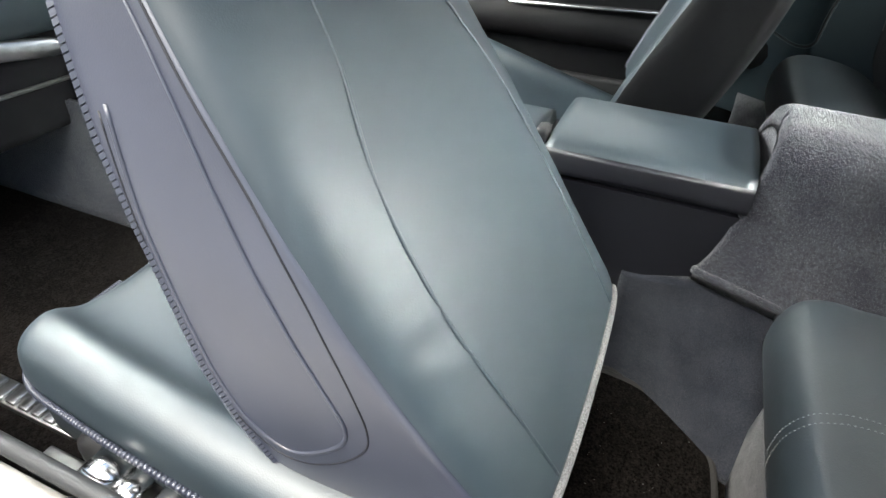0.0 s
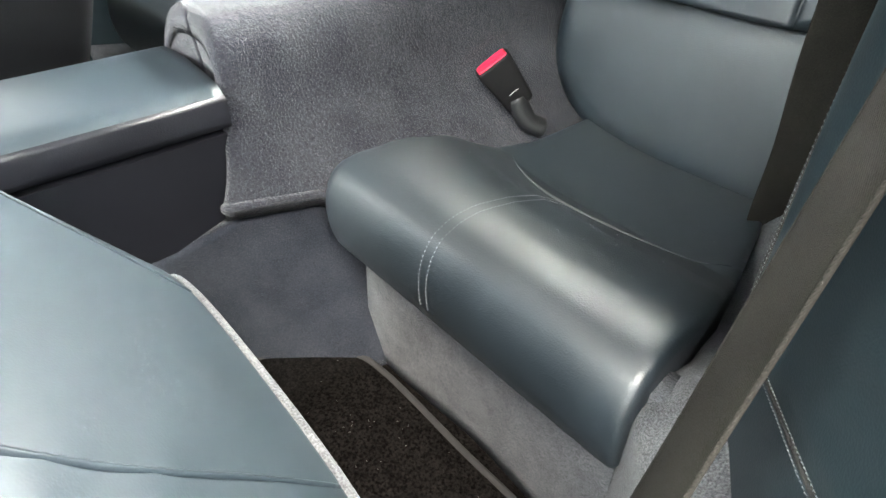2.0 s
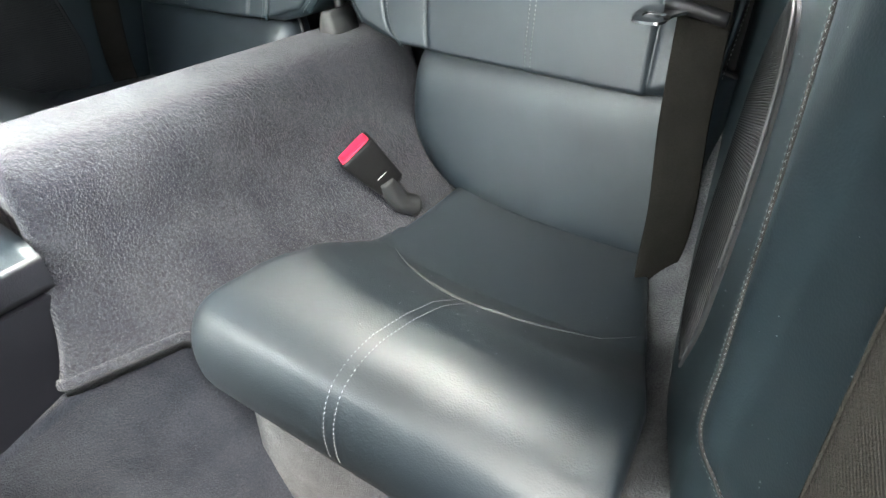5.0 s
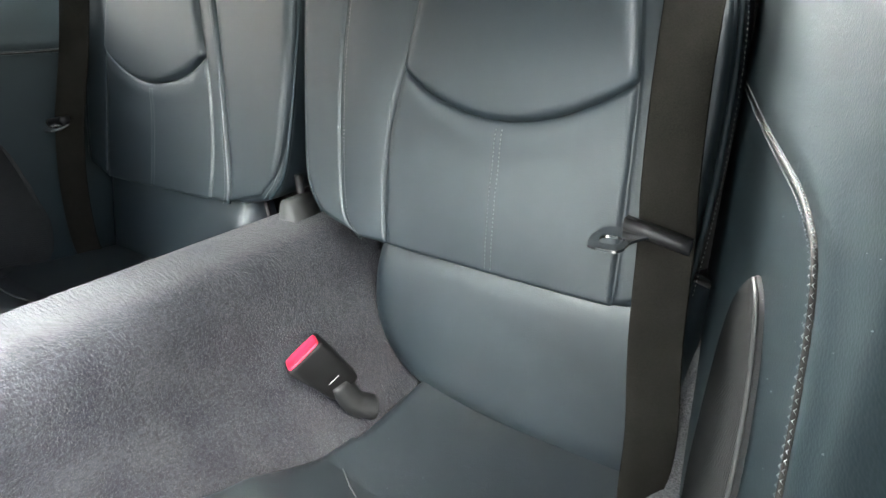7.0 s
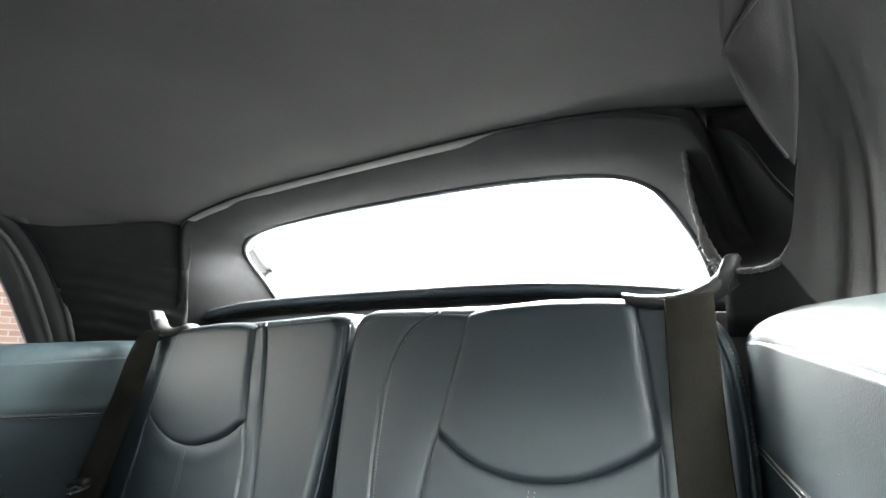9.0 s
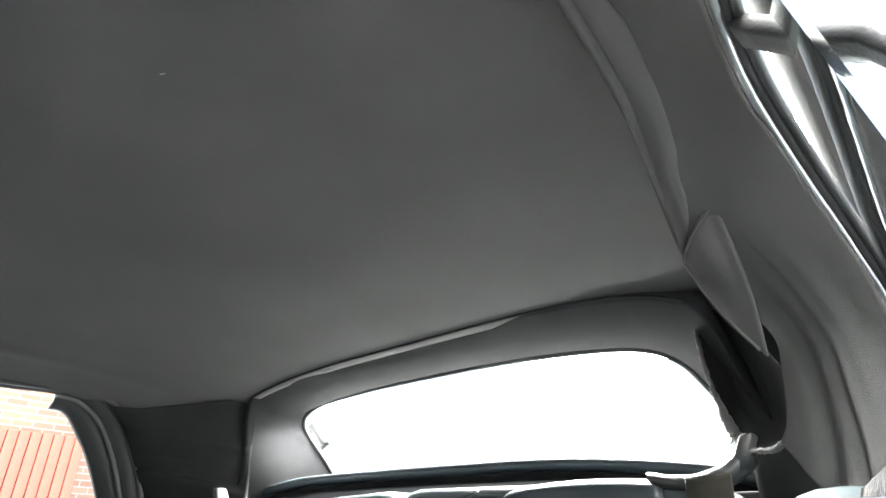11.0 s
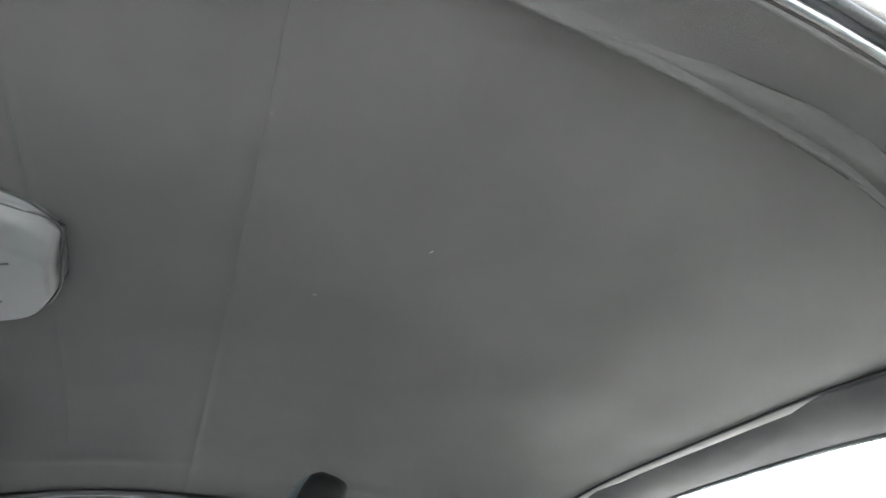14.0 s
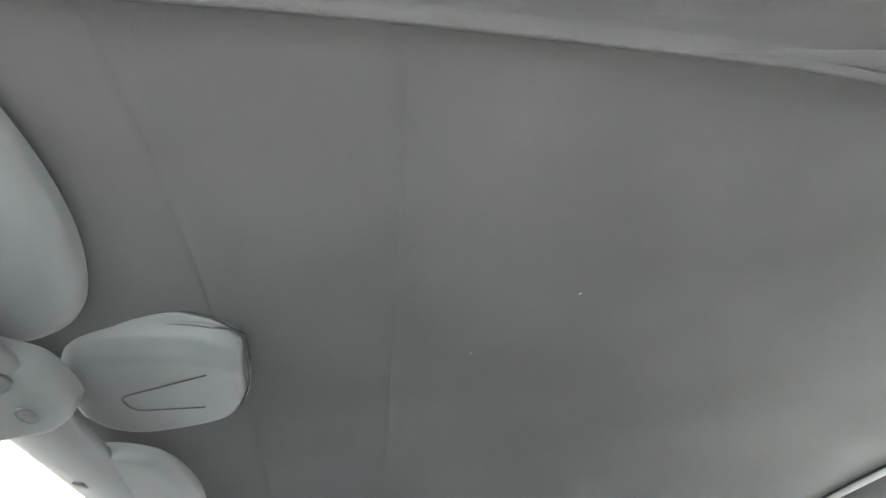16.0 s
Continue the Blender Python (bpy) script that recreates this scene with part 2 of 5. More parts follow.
def box(lo, hi, r=0.004):
    """A block with bevelled edges."""
    bm = bmesh.new()
    bmesh.ops.create_cube(bm, size=1)
    for v in bm.verts:
        v.co = Vector([lo[k] + (v.co[k] + 0.5) * (hi[k] - lo[k]) for k in range(3)])
    if r:
        bmesh.ops.bevel(bm, geom=bm.edges[:], offset=r, segments=2, affect="EDGES", profile=0.6)
    bm.verts.index_update()
    geo = [v.co.copy() for v in bm.verts], [tuple(v.index for v in f.verts) for f in bm.faces]
    bm.free()
    return geo


def shoulder(d, r):
    return math.sqrt(max(0.0, 1 - (1 - min(d / r, 1.0)) ** 2))


def quilt(A, B, depth, r, place, n=28, m=18, crown=0.0, base=-0.012, ends=True, grow=0.0):
    """A stuffed panel between two border curves. place(a, b, h) puts it into the world; its rim turns down to base."""
    A, B = spline(A, n), spline(B, n)
    if grow:
        d = (B - A) / (np.linalg.norm(B - A, axis=1)[:, None] + 1e-9)
        A, B = A - d * grow, B + d * grow
    run = np.r_[0, np.cumsum(np.linalg.norm(np.diff((A + B) / 2, axis=0), axis=1))]
    ss = [0.5 - 0.5 * math.cos(math.pi * k / m) for k in range(m + 1)]
    rows = []
    for i in range(n):
        w = np.linalg.norm(B[i] - A[i])
        e = shoulder(min(run[i], run[-1] - run[i]), r) if ends else 1.0
        row = []
        for s in ss:
            q = A[i] + s * (B[i] - A[i])
            h = depth * shoulder(min(s, 1 - s) * w, r) * e
            h += crown * (1 - (2 * s - 1) ** 2) * (1 - (2 * run[i] / run[-1] - 1) ** 2)
            row.append(place(q[0], q[1], h))
        row = [place(A[i][0], A[i][1], base)] + row + [place(B[i][0], B[i][1], base)]
        rows.append(row)
    first = [place(*(A[0] + s * (B[0] - A[0])), base) for s in [0] + ss + [1]]
    last = [place(*(A[-1] + s * (B[-1] - A[-1])), base) for s in [0] + ss + [1]]
    return loft([first] + rows + [last], closed=False)


def stitches(pts, normal, pitch=0.0045, r=0.0006, lift=0.0006):
    """Short thread dashes along a curve, lying on the surface."""
    p = np.array(pts, float)
    s = np.r_[0, np.cumsum(np.linalg.norm(np.diff(p, axis=0), axis=1))]
    count = max(2, int(s[-1] / pitch))
    nn = np.broadcast_to(np.array(normal, float), p.shape)
    at = lambda u, q: np.array([np.interp(u, s, q[:, k]) for k in range(3)])
    verts, faces = [], []
    for i in range(count):
        u0, u1 = (i + 0.14) * pitch, (i + 0.86) * pitch
        a, b, h = at(u0, p), at(u1, p), at((u0 + u1) / 2, nn)
        d = (b - a) / (np.linalg.norm(b - a) + 1e-9)
        w = np.cross(d, h)
        c = (a + b) / 2 + h * (lift + r)
        k = len(verts)
        verts += [a, c + w * r, b, c - w * r, c + h * r * 0.8]
        faces += [(k, k + 1, k + 4), (k + 1, k + 2, k + 4), (k + 2, k + 3, k + 4), (k + 3, k, k + 4), (k, k + 3, k + 2, k + 1)]
    return verts, faces


def sheet(f, us, vs, thick=None):
    """A surface from f(u, v); thick: a vector that gives it a back."""
    front = [[np.array(f(u, v), float) for v in vs] for u in us]
    geo = loft(front, closed=False)
    if thick is None:
        return geo
    n, m = len(us), len(vs)
    t = np.array(thick, float)
    verts = list(geo[0]) + [tuple(np.array(v) + t) for v in geo[0]]
    k = n * m
    faces = list(geo[1]) + [tuple(i + k for i in reversed(q)) for q in geo[1]]
    rim = [i * m for i in range(n)] + [(n - 1) * m + j for j in range(1, m)] + [i * m + m - 1 for i in range(n - 2, -1, -1)] + list(range(m - 2, 0, -1))
    for a, b in zip(rim, rim[1:] + rim[:1]):
        faces.append((a, b, b + k, a + k))
    return verts, faces


lin = np.linspace


# ---------------------------------------------------------------- outdoors
ground = part("ground", sheet(lambda u, v: (u, v, 0.04 * math.sin(u * 0.05)), lin(-400, 400, 41), lin(-400, 400, 41)), GROUND)
tagged(ground, "pale sunlit paving reaching to the horizon", "ground", kind="structure")


def brick_house():
    h = thing("brick_house", (7.5, 0, 0), "red brick house with white window frames seen through the car windows", "house")
    part("wall", box((7.5, -4.5, 0), (13, 6, 5.2), 0), BRICK, h)
    part("roof", loft([[(7.0, y, 5.1), (10.2, y, 7.8), (13.5, y, 5.1), (13.5, y, 4.95), (7.0, y, 4.95)] for y in (-4.9, 6.4)]), TILE, h, smooth=False)
    part("gutter", tube([(7.0, -4.9, 5.05), (7.0, 6.4, 5.05)], 0.07), WHITE, h, "white gutter and fascia")
    for y, z, w, t in ((-3.6, 3.1, 1.5, 1.3), (-0.9, 3.1, 1.5, 1.3), (3.4, 2.9, 1.9, 1.3), (-2.30, 1.2, 1.55, 1.3), (0.32, 1.2, 1.6, 1.3)):
        wnd = part("window", joined(box((7.445, y, z), (7.515, y + 0.09, z + t)), box((7.445, y + w - 0.09, z), (7.515, y + w, z + t)),
                                    box((7.44, y, z), (7.52, y + w, z + 0.09)), box((7.44, y, z + t - 0.09), (7.52, y + w, z + t)),
                                    box((7.448, y + w / 2 - 0.04, z + 0.04), (7.512, y + w / 2 + 0.04, z + t - 0.04))), WHITE, h, "white window frame")
        part("pane", box((7.47, y + 0.05, z + 0.05), (7.485, y + w - 0.05, z + t - 0.05), 0), GLASS, wnd)
        part("sill", box((7.38, y - 0.05, z - 0.09), (7.5, y + w + 0.05, z), 0.01), WHITE, wnd)
    for y in (-0.20, -0.42):
        part("downpipe", tube([(7.42, y, 0.1), (7.42, y, 4.8), (7.05, y, 5.05)], 0.045, 8), WHITE, h, "white plastic downpipe")
    part("door", joined(*[box((7.43, -3.4 + k * 0.12, 0.02), (7.49, -3.29 + k * 0.12, 2.05), 0.01) for k in range(8)]), DOOR_RED, h, "faded red boarded door")
    return h


brick_house()

# ---------------------------------------------------------------- car shell
floor = part("floor", box((-0.70, -1.45, 0.14), (0.70, 0.95, 0.195), 0.01), MAT_PILE)
tagged(floor, "dark brown carpeted car floor", "floor", kind="structure")


def panel_x(y, z):
    """How far out the inner side panel stands."""
    return 0.525 + 0.175 * (y + 1.188)


def turn_out(y):
    """The panel swings outwards ahead of the door post."""
    ahead = max(0.0, y + 0.80)
    return 0.425 * ahead * min(1, ahead / 0.03)


SEAM = spline([(-1.25, 0.788), (-1.09, 0.788), (-0.995, 0.789), (-0.910, 0.791), (-0.874, 0.788), (-0.857, 0.782), (-0.845, 0.770), (-0.834, 0.748), (-0.825, 0.722),
               (-0.816, 0.692), (-0.806, 0.650), (-0.797, 0.608), (-0.793, 0.580), (-0.792, 0.553), (-0.789, 0.535), (-0.776, 0.524), (-0.752, 0.523),
               (-0.702, 0.540), (-0.66, 0.556), (-0.635, 0.567)], 150)


def panel_low(y):
    """Lower edge of the panel, where the carpet tucks in behind it."""
    return float(np.interp(y, [-1.40, -1.30, -1.193, -1.14, -1.035, -0.969, -0.92, -0.80, -0.74, -0.56], [0.62, 0.57, 0.52, 0.42, 0.364, 0.355, 0.375, 0.445, 0.45, 0.44]))


def seam_side(y, z):
    """Signed distance from the side panel's seam: positive in the forward and upper field."""
    d = SEAM - np.array((y, z))
    i = int(np.argmin((d ** 2).sum(1)))
    j = max(1, min(len(SEAM) - 2, i))
    t = SEAM[j + 1] - SEAM[j - 1]
    return math.copysign(math.hypot(*d[i]), t[0] * -d[i][1] - t[1] * -d[i][0])


def side_panel(s, name):
    th = thing(name, (s * 0.58, -0.95, 0.35), "blue leather rear side panel with a curved stitched seam", "side panel", kind="structure")
    ys, zs = np.r_[lin(-1.40, -0.93, 40), lin(-0.925, -0.635, 100)], lin(0, 1, 110)

    def low(y):
        return (0.0 if s < 0 else -0.10) + panel_low(y)

    def top(y):
        return float(np.interp(y, [-1.40, -1.18, -0.98, -0.775, -0.60], [0.925, 0.917, 0.902, 0.884, 0.86]))

    def flat(y, z):
        return min(0.690, panel_x(y, z) + turn_out(y) * (1 - 0.45 * min(1, max(0, z - 0.72) / 0.16)))

    def surf(y, k):
        z0, z1 = low(y), top(y) - 0.028
        z = z0 + (z1 - z0) * min(k, 1.0)
        d = seam_side(y, z)
        return (s * (flat(y, z) - 0.0022 * math.exp(-((d - 0.012) / 0.012) ** 2)), y, z)

    geo = sheet(surf, ys, zs, (s * 0.03, 0, 0))
    panel = part("panel_skin", geo, LEATHER_DARK, th)
    # padded sill along the top
    part("top_roll", loft([[(s * (panel_x(y, 0.9) + 0.0545 - 0.054 * math.cos(w)), y, top(y) - 0.030 + 0.034 * math.sin(w)) for w in lin(0, 2 * math.pi, 20, endpoint=False)]
                           for y in lin(-1.36, -0.70, 40)]), LEATHER_DARK, th)
    run = np.gradient(SEAM, axis=0)
    run /= np.linalg.norm(run, axis=1)[:, None]
    for off in (-0.0030, 0.0, 0.0030):
        pts = SEAM + off * np.c_[-run[:, 1], run[:, 0]]
        dense = spline([(s * (flat(y, z) - 0.0019), y, z) for y, z in pts], 520)
        if off:
            part("stitching", stitches(dense, [(-s, 0, 0)] * len(dense), pitch=0.0034, r=0.00045, lift=0.0003), THREAD, th, "pale double stitching")
        else:
            part("welt", tube(dense[::3] + np.array((s * 0.0006, 0, 0)), 0.0015, 8), BINDING, th, "raised welt between the stitch rows")
    # loudspeaker grille
    front = [(-0.959, 0.729), (-0.935, 0.728), (-0.914, 0.715), (-0.898, 0.693), (-0.888, 0.660), (-0.884, 0.615), (-0.887, 0.570), (-0.897, 0.512), (-0.940, 0.430)]
    rear = [(-0.963, 0.725), (-0.992, 0.705), (-1.022, 0.678), (-1.044, 0.640), (-1.056, 0.600), (-1.066, 0.555), (-1.075, 0.490), (-1.050, 0.430), (-0.950, 0.425)]
    place = lambda a, b, h: (s * (panel_x(a, b) - 0.0022 - h), a, b)
    gr = part("speaker_grille", quilt(front, rear, 0.001, 0.003, place, 30, 12, base=-0.004), GRILLE, th, "ribbed grey loudspeaker grille")
    A, B = spline(front, 150), spline(rear, 150)
    ribs = []
    for i in range(4, 146):
        a, b = A[i] + 0.04 * (B[i] - A[i]), A[i] + 0.96 * (B[i] - A[i])
        ribs.append(tube([place(*(a + t * (b - a)), 0.0013) for t in (0, 0.5, 1)], 0.0007, 4))
    part("grille_ribs", joined(*ribs), GRILLE, gr)
    rim = [place(a, b, 0.0016) for a, b in A]
    part("grille_rim", tube(rim[4:110], 0.0012, 6), TRIM_GREY, gr, "pale rim of the grille")
    return th


side_panel(-1, "side_panel_1")
side_panel(1, "side_panel_2")


def side_carpet(s, name):
    """Carpet on the lower inner side between seat and panel."""
    def f(y, k):
        top = panel_low(y) + 0.012
        turn = top - 0.045
        inner = float(np.interp(y, [-1.3, -1.15, -1.0, -0.86, -0.75, -0.70, -0.66, -0.60], [0.462, 0.482, 0.522, 0.553, 0.563, 0.603, 0.646, 0.690]))
        outer = min(0.70, panel_x(y, 0.5) + turn_out(y) + 0.006)
        if s > 0:
            turn, top = min(turn, 0.36), min(top, 0.42)
        if k < 0.4:
            return (s * inner, y, 0.19 + (turn - 0.19) * k / 0.4)
        q = (k - 0.4) / 0.6
        return (s * (inner + (outer - inner) * q ** 1.3), y, turn + (top - turn) * q ** 0.8 * (1 if s < 0 else 0.6))
    ob = part(name, sheet(f, lin(-1.3, -0.69, 60), lin(0, 1, 31), (s * 0.02, 0, 0)), CARPET_LIGHT)
    return tagged(ob, "pale grey carpet on the lower side wall", "carpet", kind="structure")


side_carpet(-1, "side_carpet_1")
side_carpet(1, "side_carpet_2")

# outer skin, mostly out of sight: it closes the car
for s, nm in ((-1, "quarter_wall_1"), (1, "quarter_wall_2")):
    q = part(nm, box((min(s * 0.70, s * 0.84), -1.42, 0.16), (max(s * 0.70, s * 0.84), -0.74, 0.885), 0.02), PAINT)
    tagged(q, "dark painted rear quarter of the car body", "car body", kind="structure")
for s, nm in ((-1, "sill_1"), (1, "sill_2")):
    edge = 0.638 if s < 0 else 0.665
    q = part(nm, box((min(s * edge, s * 0.80), -0.63, 0.12), (max(s * edge, s * 0.80), 0.95, 0.37), 0.012), SILL_METAL if s < 0 else BLACK)
    tagged(q, "pale metal door sill with worn plate" if s < 0 else "black plastic door sill under the closed door", "door sill", kind="structure")
seal = part("trim_door_seal", tube(spline([(-0.71, -0.735, 0.86), (-0.70, -0.725, 0.55), (-0.69, -0.69, 0.41), (-0.665, -0.58, 0.38), (-0.636, -0.3, 0.376), (-0.630, -0.1, 0.376), (-0.625, 0.5, 0.376)], 60), 0.009, 8), RUBBER)
tagged(seal, "black rubber door seal along the sill", "seal", kind="structure")
rear = part("wall_rear", box((-0.70, -1.40, 0.14), (0.70, -1.30, 0.93), 0.01), HEADLINER)
tagged(rear, "dark rear bulkhead and deck behind the seats", "bulkhead", kind="structure")
front = part("wall_front", box((-0.75, 0.93, 0.14), (0.75, 1.02, 0.80), 0.01), BLACK)
tagged(front, "black firewall at the front of the cabin", "bulkhead", kind="structure")


def dashboard():
    th = thing("dashboard", (0, 0.6, 0.4), "blue leather dashboard with a silver trim bar", "dashboard", kind="structure")
    prof = spline([(0.40, 0.66), (0.42, 0.74), (0.52, 0.80), (0.75, 0.815), (0.95, 0.80), (0.95, 0.56), (0.50, 0.565), (0.42, 0.572)], 40, True)
    part("dash_top", loft([[(x, y, z) for y, z in prof] for x in lin(-0.68, 0.68, 12)]), LEATHER, th)
    part("lower_dash", box((-0.68, 0.47, 0.38), (0.68, 0.93, 0.575), 0.02), SHELF, th, "black lower dashboard")
    part("trim_bar", loft([[(x, 0.415 + 0.012 * math.cos(w), 0.549 - 0.17 * (max(x, -0.30) + 0.17) + 0.016 * k * math.sin(w)) for w in lin(0, 2 * math.pi, 12, endpoint=False)]
                           for x, k in [(-0.60, 1), (-0.30, 1), (-0.135, 1), (-0.122, 0.8), (-0.114, 0.3)]]), STEEL, th, "brushed silver trim bar")
    part("lower_lip", tube([(-0.66, 0.455, 0.48), (-0.23, 0.455, 0.477), (-0.09, 0.455, 0.473)], 0.004, 8), GREY_PLASTIC, th, "thin grey edge under the dashboard")
    part("footwell_liner", sheet(lambda u, v: (-0.112 - 0.03 * (1 - v) ** 2, -0.40 + 1.2 * u, 0.19 + 0.24 * v), lin(0, 1, 10), lin(0, 1, 10), (0.012, 0, 0)), CARPET, th, "grey carpeted footwell side")
    return th


dashboard()


def right_door():
    th = thing("door_1", (0.70, -0.1, 0.35), "closed dark door with a chrome pull and silver trim", "door", kind="structure")
    part("door_skin", box((0.68, -0.735, 0.30), (0.82, 0.93, 0.885), 0.02), DOOR_BLACK, th)
    part("armrest", loft([[(0.675 + 0.035 * math.cos(w), y, 0.485 + 0.045 * math.sin(w)) for w in lin(0, 2 * math.pi, 14, endpoint=False)] for y in lin(-0.82, 0.5, 14)]), DOOR_BLACK, th)
    part("door_handle", tube(spline([(0.665, -0.62, 0.545), (0.655, -0.45, 0.539), (0.655, -0.19, 0.526), (0.665, -0.13, 0.52)], 30), 0.011, 10, flat=0.6), CHROME, th, "long chrome trim strip")
    return th


right_door()

# ---------------------------------------------------------------- roof
def roof_z(x, y):
    zc = float(np.interp(y, [-1.30, -1.22, -1.10, -0.90, -0.65, -0.45, -0.30, -0.18, -0.06], [1.174, 1.193, 1.213, 1.228, 1.234, 1.231, 1.217, 1.196, 1.165]))
    return zc - (0.085 if x > 0 else 0.068) * (abs(x) / 0.667) ** 3.6


def rail_z(y):
    return float(np.interp(y, [-1.05, -0.8, -0.5, -0.2, -0.06], [1.148, 1.145, 1.138, 1.11, 1.06]))


def headliner(u, v):
    y = -0.06 - 1.20 * v
    x = (0.667 if u > 0 else 0.646) * u
    z = roof_z(x, y)
    # a soft pull line and the step of the side strip
    z -= 0.006 * math.exp(-((abs(x) - 0.565) / 0.012) ** 2) * (0.4 + 0.6 * math.sin(6 * y) ** 2)
    z -= 0.0012 * math.exp(-((y + 0.465) / 0.006) ** 2) + 0.0012 * math.exp(-((y + 0.264 - 0.03 * x) / 0.004) ** 2)
    # a slack crease that runs inwards from the end of the seam
    for sx in (-1, 1):
        along = (0.552 - sx * x) * 0.447 + (-0.467 - y) * 0.894
        off = (0.552 - sx * x) * 0.894 - (-0.467 - y) * 0.447
        z -= 0.0035 * math.exp(-(off / 0.007) ** 2) * max(0.0, 1 - abs(along - 0.045) / 0.06)
    return (x, y, z)


ceil = part("ceiling", sheet(headliner, lin(-1, 1, 110), np.r_[lin(0, 0.165, 20), lin(0.17, 0.19, 14), lin(0.195, 0.33, 18), lin(0.335, 0.352, 14), lin(0.36, 1, 60)], (0, 0, 0.035)), HEADLINER)
tagged(ceil, "black fabric headliner of the folding roof with cross seams", "ceiling", kind="structure")
for y0, nm in ((-0.465, "trim_roof_seam_1"), (-0.264, "trim_roof_seam_2")):
    sm = part(nm, tube([(x, y0 + (0.03 * x if y0 > -0.4 else 0), roof_z(x, y0 + (0.03 * x if y0 > -0.4 else 0)) - 0.0012) for x in lin(-0.60, 0.60, 60)], 0.0005, 6), HEADLINER)
    tagged(sm, "stitched cross seam in the headliner", "seam", kind="structure")


def surround():
    """The stiff frame of black cloth from the rear bow to the back window."""
    bow = spline([(0.56, -1.29, 0.92), (0.515, -1.27, 1.03), (0.495, -1.25, 1.13), (0.458, -1.243, 1.168), (0.30, -1.24, 1.185), (0.10, -1.24, 1.194), (-0.10, -1.24, 1.194),
                  (-0.27, -1.24, 1.185), (-0.37, -1.24, 1.176), (-0.44, -1.245, 1.161), (-0.485, -1.25, 1.13), (-0.515, -1.27, 1.03), (-0.56, -1.29, 0.92)], 120)
    win = spline([(0.44, -1.52, 0.97), (0.466, -1.46, 1.05), (0.487, -1.405, 1.125), (0.43, -1.39, 1.161), (0.27, -1.388, 1.172), (0.06, -1.387, 1.172), (-0.12, -1.387, 1.168),
                  (-0.27, -1.388, 1.157), (-0.355, -1.39, 1.142), (-0.402, -1.393, 1.117), (-0.430, -1.402, 1.080), (-0.452, -1.45, 1.03), (-0.46, -1.52, 0.97)], 120)
    ob = part("trim_window_surround", sheet(lambda u, v: bow[int(u)] * (1 - v) + win[int(u)] * v + np.array((0, 0, -0.012 * math.sin(v * math.pi))), range(120), lin(0, 1, 14), (0, -0.02, 0.03)), HEADLINER_DIM)
    tagged(ob, "black cloth surround of the rear window", "trim", kind="structure")
    b = part("trim_rear_bow", tube([(p[0], p[1], min(p[2], roof_z(p[0], p[1])) - 0.001) for p in bow[24:96]], 0.0022, 8), HEADLINER_DIM)
    tagged(b, "cloth-covered roof bow over the rear window", "roof bow", kind="structure")
    w = thing("window_1", (0, -1.5, 1.0), "bright heated rear window of the folding roof", "window", kind="structure")
    part("window_frame", tube(win, 0.006, 8), RUBBER, w)
    pane = part("pane", sheet(lambda u, v: win[int(u)] * (1 - v) + win[119 - int(u)] * v + np.array((0, -0.02, 0)), range(60), lin(0, 1, 12), (0, -0.004, 0)), GLASS, w, smooth=False)
    pane.visible_shadow = False


surround()

# gap between the headliner and the bow
rg = part("trim_roof_rear", sheet(lambda u, v: (u * 0.667, -1.22 - 0.16 * v, roof_z(u * 0.667, -1.24) + 0.014 - 0.03 * v), lin(-1, 1, 40), lin(0, 1, 6), (0, 0, 0.03)), HEADLINER_DIM)
tagged(rg, "black cloth behind the roof lining", "trim", kind="structure")


